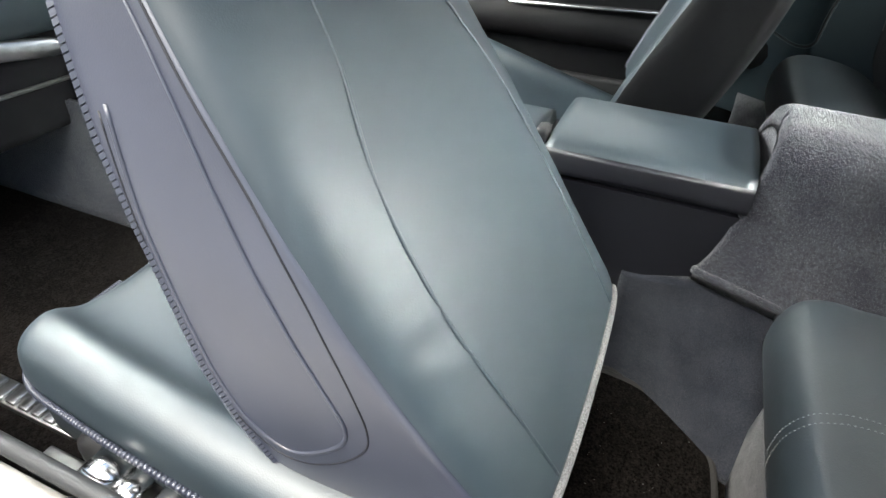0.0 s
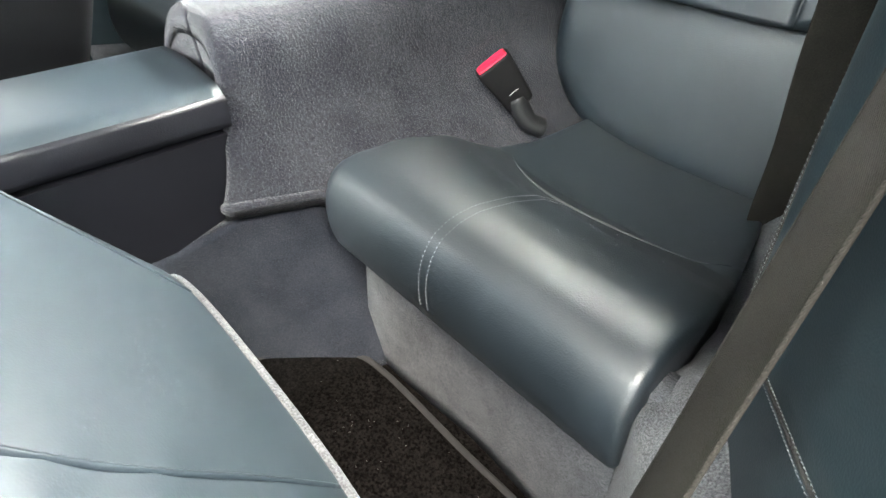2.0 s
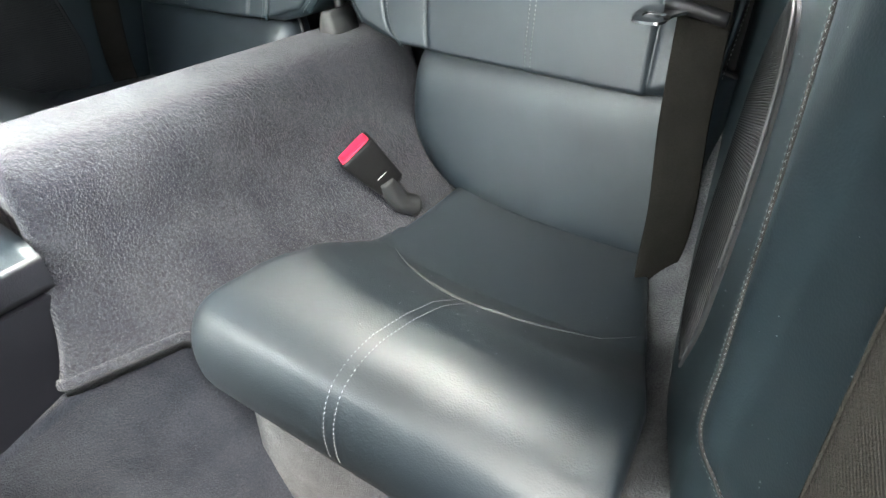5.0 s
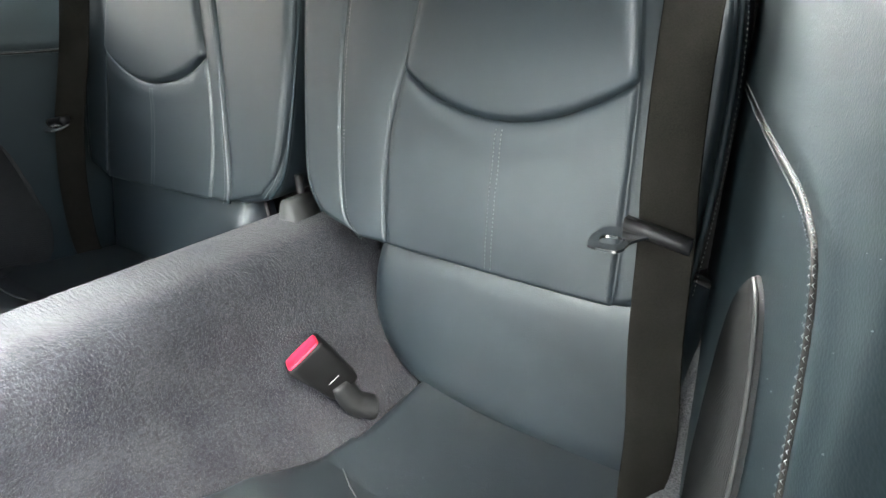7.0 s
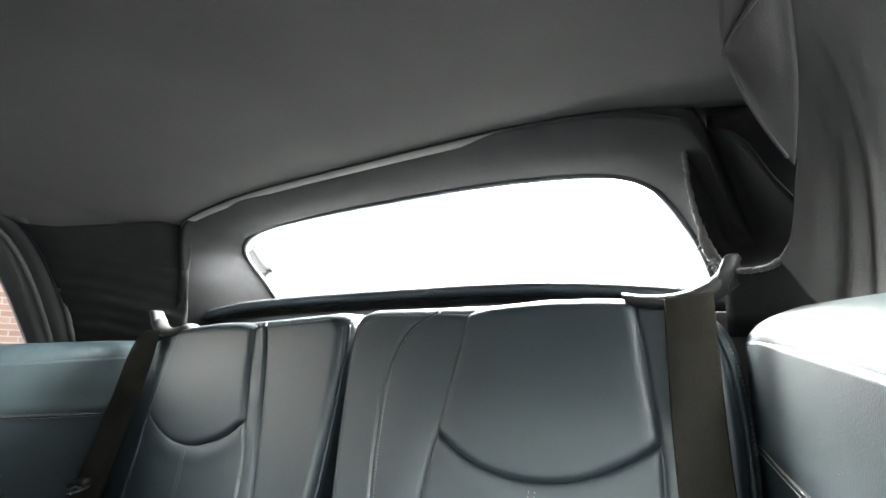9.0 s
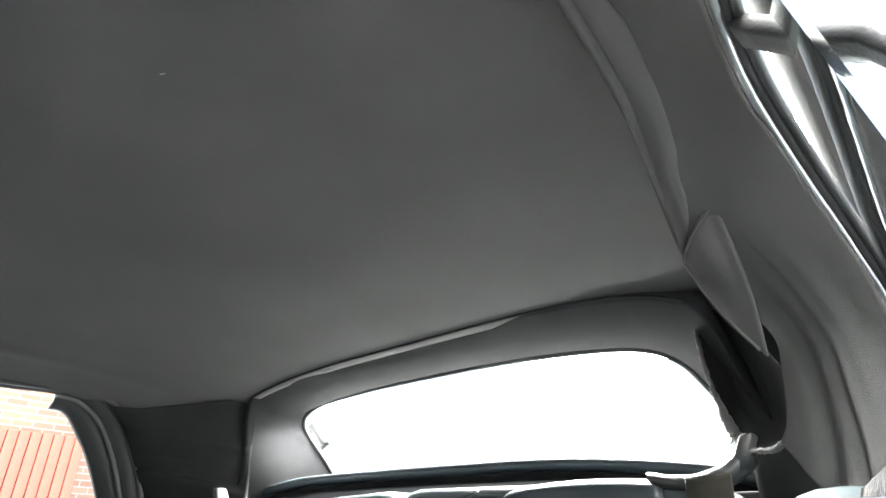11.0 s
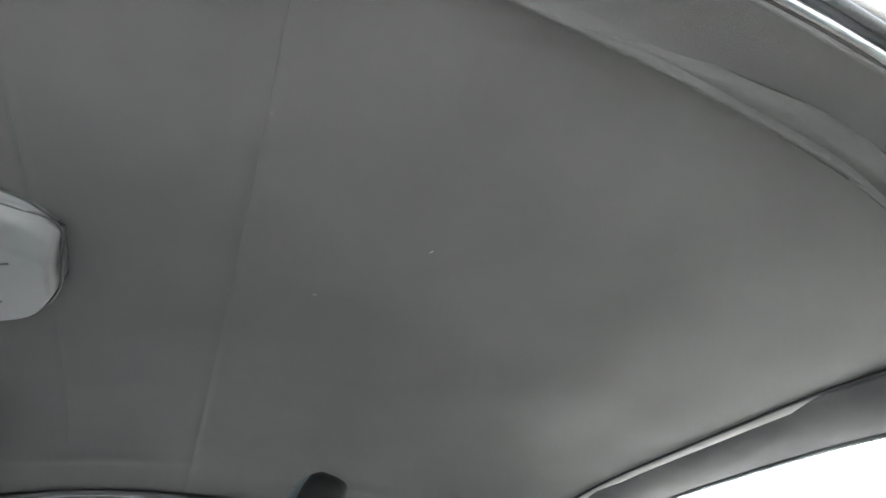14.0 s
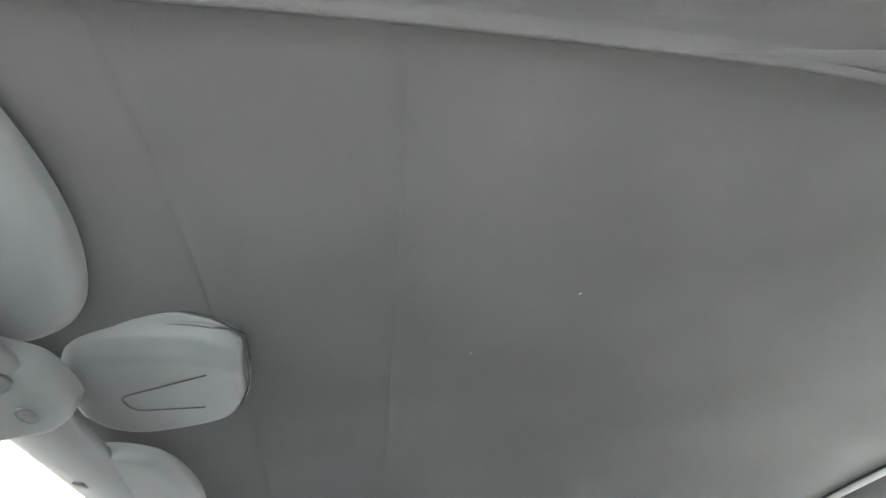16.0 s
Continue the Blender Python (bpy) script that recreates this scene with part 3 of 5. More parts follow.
def rail(s, name):
    path = spline([(0.66, -0.04, 1.068), (0.662, -0.3, 1.128), (0.662, -0.6, 1.142), (0.660, -0.85, 1.150), (0.658, -0.965, 1.152),
                   (0.657, -1.045, 1.124), (0.660, -1.11, 1.02), (0.662, -1.137, 0.96), (0.664, -1.16, 0.89)], 90)
    if s < 0:
        path = spline([(-0.662, -0.04, 1.068), (-0.653, -0.3, 1.124), (-0.643, -0.6, 1.143), (-0.640, -0.75, 1.145), (-0.635, -0.86, 1.137),
                       (-0.643, -0.95, 1.112), (-0.656, -1.03, 1.075), (-0.668, -1.10, 1.02), (-0.672, -1.17, 0.89)], 90)
    th = thing(name, (s * 0.665, -0.6, 1.1), "black rubber window seal along the roof edge", "window seal", kind="structure")
    gap = 1.0 if s > 0 else 0.45
    # The left bead is steel to paint the sky's highlight on the rubber edge.
    part("inner_bead", tube(path, 0.007 if s > 0 else 0.0032, 8), RUBBER if s > 0 else STEEL, th, "" if s > 0 else "sky highlight on the rubber edge, made as a bright strip")
    part("outer_bead", tube(path + np.array((s * 0.024, 0.012, -0.002)) * gap, 0.007 * gap, 8), RUBBER, th)
    if s > 0:
        outer = spline([(0.655, -0.93, 1.163), (0.655, -0.975, 1.159), (0.655, -1.047, 1.127), (0.657, -1.112, 1.022), (0.660, -1.157, 0.90)], 40)
        inner = spline([(0.690, -0.93, 1.118), (0.690, -0.962, 1.112), (0.690, -0.997, 1.071), (0.690, -1.032, 1.02), (0.690, -1.093, 0.90)], 40)
        part("frame_band", sheet(lambda u, v: outer[int(u)] * (1 - v) + inner[int(u)] * v - np.array((0.006, 0, 0)) * math.sin(v * math.pi * 2) ** 2, range(40), lin(0, 1, 13), (0.012, 0, 0)), RUBBER, th, "broad black frame of the quarter window")
        for k in (0.0, 0.5):
            part("frame_bead", tube(outer * (1 - k) + inner * k - np.array((0.004, 0, 0)), 0.0045, 8), GREY_PLASTIC, th, "grey bead of the window frame")
    part("channel", tube(path + np.array((s * 0.012, 0.006, 0.006)) * gap, 0.008 * (0.2 + 0.8 * gap), 8), RUBBER, th, "grey seal carrier")
    return path


rails = {s: rail(s, "trim_roof_rail_%d" % (1 if s < 0 else 2)) for s in (-1, 1)}


def side_window(s, name, y0, y1, rearward, label):
    th = thing(name, (s * 0.68, (y0 + y1) / 2, 0.9), label, "window", kind="structure")
    p = sheet(lambda u, v: (s * (0.70 - (0.012 if s > 0 else 0.05) * v), y0 + (y1 - y0) * u + (0.0 if not rearward else 0.16 * v * (1 - u) * 0.5), 0.88 + v * (rail_z(y0 + (y1 - y0) * u) + (0.0 if s > 0 else 0.04) - 0.88)), lin(0, 1, 12), lin(0, 1, 6), (s * 0.004, 0, 0))
    pane = part("pane", p, GLASS, th, smooth=False)
    pane.visible_shadow = False
    return th


side_window(1, "window_2", -1.17, -0.72, True, "raised quarter window beside the rear seat")
side_window(1, "window_3", -0.70, 0.30, False, "raised side window of the closed door")
side_window(-1, "window_4", -1.17, -0.76, True, "raised quarter window behind the open door")
for s, nm in ((-1, "trim_window_post_1"), (1, "trim_window_post_2")):
    po = part(nm, ribbon(spline([(s * 0.672, -0.765, 1.105), (s * 0.70, -0.765, 1.02), (s * 0.715, -0.745, 0.87)] if s > 0 else [(-0.645, -0.825, 1.138), (-0.675, -0.803, 1.09), (-0.700, -0.785, 1.043), (-0.718, -0.76, 0.87)], 12), (0, 1, 0), 0.028 if s > 0 else 0.019, 0.014 if s > 0 else 0.010), RUBBER)
    tagged(po, "black rubber edge of the quarter window", "window post", kind="structure")

# windscreen, header and pillars
ws = thing("window_5", (0, 0.4, 0.9), "windscreen behind the roof header", "windscreen", kind="structure")
pane = part("pane", sheet(lambda u, v: (u * (0.60 + 0.10 * v), -0.01 + 0.86 * v - 0.05 * u * u, 1.115 - 0.06 * u * u - 0.29 * v), lin(-1, 1, 14), lin(0, 1, 8), (0, 0, 0.005)), GLASS, ws, smooth=False)
pane.visible_shadow = False
hd = part("trim_header", loft([[(u * 0.665, -0.055 + 0.05 * math.cos(w) - 0.05 * u * u * 0.4, 1.135 - 0.075 * abs(u) ** 3 + 0.02 * math.sin(w)) for w in lin(0, 2 * math.pi, 16, endpoint=False)] for u in lin(-1, 1, 30)]), TRIM_GREY)
tagged(hd, "grey plastic windscreen header", "header", kind="structure")
for s, nm in ((-1, "trim_pillar_1"), (1, "trim_pillar_2")):
    pl_ = part(nm, tube(spline([(s * 0.665, -0.05, 1.06), (s * 0.69, 0.3, 0.97), (s * 0.72, 0.85, 0.80)], 20), 0.028, 10), TRIM_GREY)
    tagged(pl_, "grey windscreen pillar cover", "pillar", kind="structure")


# cloth of the rear roof corners
def corner_cloth(s, name):
    def f(u, v):
        top = np.array((s * (0.655 - 0.17 * u), -1.0 - 0.27 * u, 1.115 + 0.055 * u))
        a = np.array((s * 0.65, -1.185, 0.90))
        b = np.array((s * 0.525, -1.30, 0.93))
        low = a * (1 - u) + b * u
        p = top * (1 - v) + low * v
        if u < 0.25:
            rp = rails[s]
            q = rp[min(89, int(52 + 37 * v))] - np.array((s * 0.006, 0.0, 0))
            k = u / 0.25
            p = q * (1 - k) + p * k
        w = math.sin((v * 5.2 - u * 2.0) * math.pi) ** 3 + 0.6 * math.sin((v * 3.1 - u * 1.2 + 0.3) * math.pi) ** 5
        fade = math.sin(min(1, max(0, v)) * math.pi) ** 0.5 * math.sin(min(1, 0.1 + 0.9 * u) * math.pi) ** 0.4
        return p + np.array((-s * 0.007, 0.006, 0.003)) * w * fade * min(1, v * 2)
    ob = part(name, sheet(f, lin(0, 1, 44), lin(0, 1, 60), (s * 0.01, -0.012, 0.004)), HEADLINER_DIM)
    return tagged(ob, "creased black roof cloth in the rear corner", "roof cloth", kind="structure")


corner_cloth(1, "trim_roof_cloth_1")


FOLD = [(-0.585, -0.16, 1.135), (-0.578, -0.30, 1.156), (-0.573, -0.44, 1.169), (-0.570, -0.60, 1.171), (-0.566, -0.73, 1.168), (-0.556, -0.86, 1.158)]
EDGE = [(-0.654, -0.16, 1.092), (-0.647, -0.30, 1.119), (-0.640, -0.45, 1.133), (-0.636, -0.60, 1.140), (-0.633, -0.73, 1.142), (-0.629, -0.86, 1.134)]


def torn_cloth():
    """Loose lining that hangs torn in the rear corner beside the seat."""
    th = thing("torn_roof_lining", (-0.57, -1.1, 1.1), "torn grey roof lining hanging loose with a frayed edge", "torn cloth")
    left = spline(FOLD + [(-0.546, -0.94, 1.132), (-0.538, -1.020, 1.096), (-0.556, -1.070, 1.075), (-0.574, -1.115, 1.045), (-0.571, -1.130, 1.015), (-0.563, -1.140, 0.975), (-0.552, -1.149, 0.957)], 140)
    right = spline(EDGE + [(-0.636, -0.92, 1.118), (-0.645, -0.98, 1.095), (-0.655, -1.03, 1.065), (-0.661, -1.08, 1.03), (-0.664, -1.11, 0.99), (-0.662, -1.14, 0.94), (-0.655, -1.15, 0.895)], 140)

    def hang(u, v):
        i = int(round(v * 139))
        v = max(0.0, (v - 5 / 12) / (7 / 12))
        p = left[i] * (1 - u) + right[i] * u
        open_ = math.sin(u * math.pi)
        p = p + np.array((0, 0, 0.010 * open_ - 0.004 * math.exp(-(u / 0.08) ** 2))) * max(0.0, 1 - v * 4)
        fold = 0.005 * math.sin(u * 9 + 2.2 * v + 0.6) + 0.003 * math.sin(u * 23 - v * 3.1) + 0.007 * math.exp(-((u - 0.48 - 0.18 * v) / 0.045) ** 2)
        fold += 0.014 * math.exp(-((u - 0.10 - 0.5 * abs(v - 0.3)) / 0.06) ** 2) * math.exp(-((v - 0.33) / 0.16) ** 2)
        p = p + np.array((0.55, 0.8, 0)) * fold * open_ ** 0.6 * min(1, v * 2.2) * (0.4 + 0.6 * v)
        return p + np.array((0.006, 0.012, 0)) * open_ * v + np.array((0, 0, -0.035)) * open_ * v ** 3
    part("hanging_cloth", sheet(hang, lin(0, 1, 60), lin(0, 1, 140), (-0.003, -0.004, 0)), HEADLINER, th)

    band = spline(FOLD[3:] + [(-0.546, -0.94, 1.130), (-0.538, -1.015, 1.095)], 60)
    part("folded_band", sheet(lambda u, v: band[int(u)] + np.array((-0.004 - 0.024 * v, 0, 0.002 - 0.009 * math.sin(v * 2.6))) * min(1, u / 22) * (1 - (u / 59) ** 6) + np.array((0, 0, -0.003 * math.sin(u * 0.4) * v)), range(60), lin(0, 1, 8), (0, 0, 0.002)), HEADLINER, th, "folded band of lining")
    hem = spline([(-0.464, -1.285, 1.120), (-0.465, -1.278, 1.10), (-0.470, -1.275, 1.05), (-0.480, -1.280, 1.00), (-0.497, -1.255, 0.972), (-0.525, -1.20, 0.958), (-0.551, -1.155, 0.956), (-0.566, -1.163, 0.975)], 80)
    rnd = random.Random(4)
    jag = [p + np.array((rnd.gauss(0, 0.0005), rnd.gauss(0, 0.0005), rnd.gauss(0, 0.0005))) for p in hem]
    part("frayed_hem", tube(jag, [0.0022 + 0.0040 * math.exp(-((i - 36) / 8.0) ** 2) + rnd.uniform(0, 0.0012) for i in range(80)], 8), FABRIC, th, "frayed hem")
    wall = spline([(-0.466, -1.29, 1.14), (-0.50, -1.26, 1.135), (-0.53, -1.22, 1.10), (-0.553, -1.20, 1.05), (-0.575, -1.19, 1.01), (-0.575, -1.185, 0.985)], 80)
    part("pocket", sheet(lambda u, v: hem[int(u)] * (1 - v) + wall[int(u)] * v + np.array((-0.01, -0.045, -0.004)) * math.sin(v * math.pi) ** 0.7, range(80), lin(0, 1, 12), (-0.002, -0.003, 0)), HEADLINER_DIM, th)
    # corner of the lining that has folded over into a point
    tip, upper, lower = np.array((-0.537, -1.018, 1.094)), np.array((-0.575, -0.958, 1.113)), np.array((-0.566, -1.065, 1.015))

    def fold(u, v):
        p = tip + v * ((1 - u) * (upper - tip) + u * (lower - tip)) + v * np.array((-0.004, 0, -0.002)) * math.sin(u * math.pi)
        lift = math.sin(min(1, v * 1.15) * math.pi) ** 0.8 * (0.55 + 0.45 * math.sin(u * 5.5 + 0.6))
        return p + np.array((0.002, 0.007, -0.005)) * lift + np.array((-0.006, -0.010, 0.002)) * v ** 3
    flap = part("folded_point", sheet(fold, lin(0, 1, 30), lin(0, 1, 24), (-0.001, -0.002, 0.001)), HEADLINER, th, "pointed fold of torn lining")
    for u in (0.0, 1.0):
        part("rolled_edge", tube([np.array(fold(u, v)) for v in lin(0.0, 0.93, 24)], 0.0016, 6), HEADLINER, flap)
    shreds = []
    for i in range(34):
        p = jag[min(79, max(20, int(rnd.gauss(40, 8))))]
        d = np.array((rnd.uniform(-0.004, 0.010), rnd.uniform(-0.004, 0.012), rnd.uniform(-0.012, 0.005)))
        shreds.append(tube([p, p + d * 0.5 + np.array((rnd.uniform(-0.003, 0.003), 0, 0.002)), p + d], [0.0010, 0.0008, 0.0004], 4))
    fray = part("loose_threads", joined(*shreds), FABRIC, th)
    fray["kind"] = "stuff"
    back = lambda u, v: (-0.68 + 0.19 * u, -1.19 - 0.11 * u, 0.90 + v * (0.25 + 0.02 * u))
    b = part("trim_roof_cloth_2", sheet(back, lin(0, 1, 20), lin(0, 1, 12), (-0.008, -0.012, 0)), HEADLINER_DIM)
    tagged(b, "dark cloth behind the torn lining", "roof cloth", kind="structure")


torn_cloth()

# ---------------------------------------------------------------- header fittings
def latch_housing():
    th = thing("roof_latch_housing", (0.0, -0.17, 1.2), "grey plastic roof latch cover with a grooved release flap", "latch cover")
    A = [(-0.066, -0.080), (-0.124, -0.120), (-0.141, -0.19), (-0.139, -0.26), (-0.112, -0.298)]
    B = [(0.043, -0.070), (0.100, -0.10), (0.106, -0.15), (0.056, -0.25), (-0.02, -0.292)]
    low = lambda b: 1.166 + 0.04 * (-b - 0.1)
    flank = spline(A, 40)[::-1]

    def place(a, b, h):
        """The flank towards the driver slopes below the joint and is chamfered above it."""
        near = a - float(np.interp(b, flank[:, 1], flank[:, 0]))
        slope = min(0.012, max(0.0, 0.022 - h)) * max(0.0, 1 - near / 0.03) * max(0.0, min(1.0, (b + 0.292) / 0.06, (-0.085 - b) / 0.03))
        return (a - 0.042 - slope, b, low(b) + 0.034 - h + 0.40 * max(0.0, 0.036 - near) * min(1.0, max(0.0, h / 0.022)))
    inset = lambda rows: [(a, max(b, -0.284 + 0.3 * (b + 0.284))) for a, b in rows]
    part("cover", quilt(inset(A), inset(B), 0.026, 0.006, place, 60, 40, base=-0.010), TRIM_GREY, th)
    edge = spline(A + B[::-1], 90, True)
    mid = edge.mean(0)
    part("cover_joint", tube([place(*(mid + (p - mid) * 0.998), 0.0225) for p in edge], 0.0014, 6), BLACK, th)
    part("lid", quilt(A, B, 0.034, 0.009, place, 40, 30, base=0.024, grow=0.002), TRIM_GREY, th, "smooth grey lid")
    groove = spline([(-0.075, -0.256), (-0.040, -0.195), (-0.012, -0.147), (0.010, -0.142), (0.027, -0.153), (0.022, -0.19), (0.014, -0.236)], 50)
    part("release_flap", tube([place(a, b, 0.0342) for a, b in groove], 0.0014, 6), BLACK, th, "V-shaped groove of the release flap")
    return th


latch_housing()


def sun_visor(s):
    th = thing("sun_visor", (s * 0.35, -0.12, 1.14), "grey padded sun visor folded against the header", "sun visor", "pair of sun visors")
    A = [(0.105, -0.125), (0.115, -0.175), (0.16, -0.215), (0.28, -0.24), (0.42, -0.235), (0.52, -0.20), (0.55, -0.14)]
    B = [(0.105, -0.115), (0.12, -0.09), (0.17, -0.08), (0.28, -0.075), (0.42, -0.075), (0.52, -0.09), (0.55, -0.13)]
    place = lambda a, b, h: (s * (a + 0.027) - (0.06 if s < 0 else 0.075), b + (0.06 if s < 0 else 0.042) + 0.08 * s * a, (1.165 if s < 0 else 1.137) + 0.10 * (-0.1 - b) - 0.085 * (a / 0.667) ** 3 - h)
    part("pad", quilt(A, B, 0.012, 0.018, place, 36, 16, crown=0.006, base=-0.010), TRIM_GREY, th)
    c = -0.235 if s < 0 else 0.128
    part("pivot_clip", box((c - 0.012, -0.056, 1.112 if s > 0 else 1.14), (c + 0.012, -0.040, 1.136 if s > 0 else 1.158), 0.003), BLACK, th)
    return th


sun_visor(-1)
sun_visor(1)


def map_light():
    th = thing("overhead_console", (0, -0.05, 1.13), "grey overhead console with round reading lamps", "overhead console")
    place = lambda a, b, h: (a - 0.135, b, 1.128 + 0.28 * (-0.05 - b) - h)
    part("housing", quilt([(-0.085, -0.09), (-0.05, -0.115), (0.0, -0.12), (0.05, -0.115), (0.085, -0.09)], [(-0.085, -0.04), (-0.05, -0.005), (0, 0.0), (0.05, -0.005), (0.085, -0.04)], 0.022, 0.02, place, 24, 16), TRIM_GREY, th)
    for x, y, k in ((-0.055, -0.085, 0.8), (0.020, -0.085, 0.4), (0.0, -0.04, 0.5)):
        c = place(x, y, 0.0225)
        part("lamp_lens", loft([[(c[0] + r * math.cos(a), c[1] + k * r * math.sin(a), c[2] - dz - 0.28 * k * r * math.sin(a)) for a in lin(0, 2 * math.pi, 20, endpoint=False)] for r, dz in ((0.020, -0.002), (0.019, 0.002), (0.014, 0.001), (0.003, 0.003))]), GREY_PLASTIC, th, "ribbed lamp lens")
    return th


map_light()
for (x, y) in ((-0.247, -0.664), (-0.101, -0.565)):
    lint = part("lint", tube([(x, y, roof_z(x, y) - 0.001), (x + 0.003, y + 0.003, roof_z(x, y) - 0.002)], 0.0003, 4), THREAD)
    tagged(lint, "tiny pale lint fibre on the headliner", "lint", "lint on the headliner")


# ---------------------------------------------------------------- tunnel and console
def tunnel():
    th = thing("centre_tunnel", (0, -0.9, 0.2), "grey-blue carpeted centre tunnel between the rear seats", "tunnel", kind="structure")

    def half(y, k):
        """Outline from the crest down the flank: k 0 to 1."""
        t = min(1, max(0, (-y - 0.62) / 0.55))
        g = min(1, max(0, (-y - 0.745) / 0.05))
        top = 0.593 - 0.012 * t
        pts = [(0.0, top + 0.006), (0.045, top + 0.002), (0.074 - 0.004 * t, top - 0.022), (0.090, top - 0.075), (0.100 + 0.022 * t, 0.475 - 0.005 * t), (0.107 + 0.068 * t, 0.446 - 0.031 * t), (0.112 + 0.118 * t + 0.035 * g, 0.424 - 0.062 * t - 0.03 * g)]
        return spline(pts, 31)[int(round(k * 30))]

    def upper(u, v):
        y0 = -1.24
        k = abs(2 * u - 1)
        yf = -(0.690 - 0.05 * k ** 1.5)
        y = yf + (y0 - yf) * v
        x, z = half(y, k)
        roll = 0.012 * (1 - shoulder(abs(y - yf), 0.02))
        return (math.copysign(x - roll * 0.6, 2 * u - 1), y, z - roll * (1 if k < 0.5 else 0.3))
    part("upper_carpet", sheet(upper, lin(0, 1, 61), np.r_[0, 0.01, 0.02, lin(0.035, 1, 60)], (0, 0, -0.02)), CARPET, th)

    def mouth(u, v):
        x, y, z = upper(u, 0.0)
        return (x * (1 - 0.12 * v), y - 0.006 * v * (2 - v), z + (min(z - 0.012, 0.47) - z) * v)
    part("front_fold", sheet(mouth, lin(0, 1, 61), lin(0, 1, 8), (0, -0.006, 0)), CARPET, th)

    for u in (0.0, 1.0):
        rim = [upper(u, v) for v in lin(0.22, 0.0, 24)]
        part("flap_edge", tube([np.array(p) + np.array((0, 0, -0.004)) for p in rim], 0.0060, 8), CARPET, th)

    def skirt(s):
        def f(u, v):
            y = -0.555 - 0.70 * u
            t = min(1, max(0, (-y - 0.58) / 0.165))
            foot = 0.112 + 0.135 * t ** 1.2
            head = 0.098 + 0.03 * t
            x = head + (foot - head) * v ** 1.5
            ztop = 0.372 + 0.05 * t
            return (s * x, y, ztop + (0.196 - ztop) * v)
        return sheet(f, lin(0, 1, 50), lin(0, 1, 24), (-s * 0.02, 0, 0))
    for s in (-1, 1):
        part("lower_carpet", skirt(s), CARPET_SMOOTH, th)
        part("carpet_edge", tube([(s * (0.1135 + 0.135 * min(1, max(0, (-y - 0.58) / 0.165)) ** 1.2), y, 0.200) for y in lin(-0.555, -0.735, 24)], 0.003, 6), BINDING, th)
    return th


tunnel()


def console():
    th = thing("centre_console", (0, -0.4, 0.2), "dark console with a blue leather armrest lid", "console")
    prof = [(-0.093, 0.36), (-0.093, 0.490), (-0.085, 0.494), (0.085, 0.494), (0.093, 0.490), (0.093, 0.36), (0.10, 0.19), (-0.10, 0.19)]
    part("console_body", loft([[(x, y, z) for x, z in prof] for y in (-0.72, -0.5, -0.2, 0.1, 0.45)]), VINYL, th, smooth=False)
    ring = []
    for k in lin(0, 1, 26):
        y = -0.676 + 0.262 * k
        e = 0.4 + 0.6 * shoulder((1 - k) * 0.275, 0.02)
        pts = spline([(-0.094, 0.499), (-0.096, 0.518), (-0.092, 0.531), (-0.070, 0.541), (0.0, 0.546), (0.070, 0.541), (0.092, 0.531), (0.096, 0.518), (0.094, 0.499)], 36)
        ring.append([(x, y, 0.499 + (z - 0.499) * e) for x, z in pts])
    lid = part("armrest_lid", loft(ring), LEATHER, th, "padded blue leather lid")
    part("lid_side", loft([[(sx, y, z) for sx, z in ((-0.0965, 0.498), (-0.0975, 0.505), (-0.0975, 0.526), (-0.0945, 0.532), (-0.090, 0.527), (-0.090, 0.498))] for y in (-0.676, -0.418)]), VINYL, lid)
    part("lid_latch", box((-0.075, -0.42, 0.515), (-0.045, -0.402, 0.545), 0.006), BLACK, lid)
    part("front_tray", loft([[(x, y, z) for x, z in ((-0.09, 0.49), (-0.07, 0.515), (-0.05, 0.522), (0.05, 0.522), (0.07, 0.515), (0.09, 0.49))] for y in (-0.398, -0.2, 0.1, 0.42)]), LEATHER, th)
    return th


console()


def rear_mat(s):
    th = thing("rear_floor_mat", (s * 0.4, -0.6, 0.196), "dark brown rear footwell mat with a bound edge", "floor mat", "rear mats")
    edge = spline([(0.125, -0.40), (0.128, -0.59), (0.158, -0.665), (0.205, -0.718), (0.262, -0.733), (0.40, -0.733), (0.52, -0.732), (0.552, -0.70), (0.56, -0.60), (0.56, -0.40)], 90)
    mid = np.array((0.34, -0.50))
    rings = []
    for k, z in ((1.0, 0.197), (0.995, 0.203), (0.985, 0.205), (0.6, 0.205), (0.05, 0.205)):
        rings.append([(s * (mid[0] + (p[0] - mid[0]) * k), mid[1] + (p[1] - mid[1]) * k, z) for p in edge])
    part("mat_body", loft(rings), MAT_PILE, th)
    part("binding", tube([(s * p[0], p[1], 0.2035) for p in edge], 0.0048, 8, flat=0.9), BINDING, th, "grey-brown bound edge")
    return th


rear_mat(-1)
rear_mat(1)

# carpeted riser under the rear cushions
for s, nm in ((-1, "trim_seat_riser_1"), (1, "trim_seat_riser_2")):
    r_ = part(nm, sheet(lambda u, v: (s * (0.20 + 0.385 * u), -0.752 + 0.004 * math.sin(9 * u) - 0.012 * v, 0.195 + 0.24 * v), lin(0, 1, 20), lin(0, 1, 10), (0, -0.03, 0)), CARPET_LIGHT)
    tagged(r_, "pale grey carpeted riser below the rear seat", "riser", kind="structure")


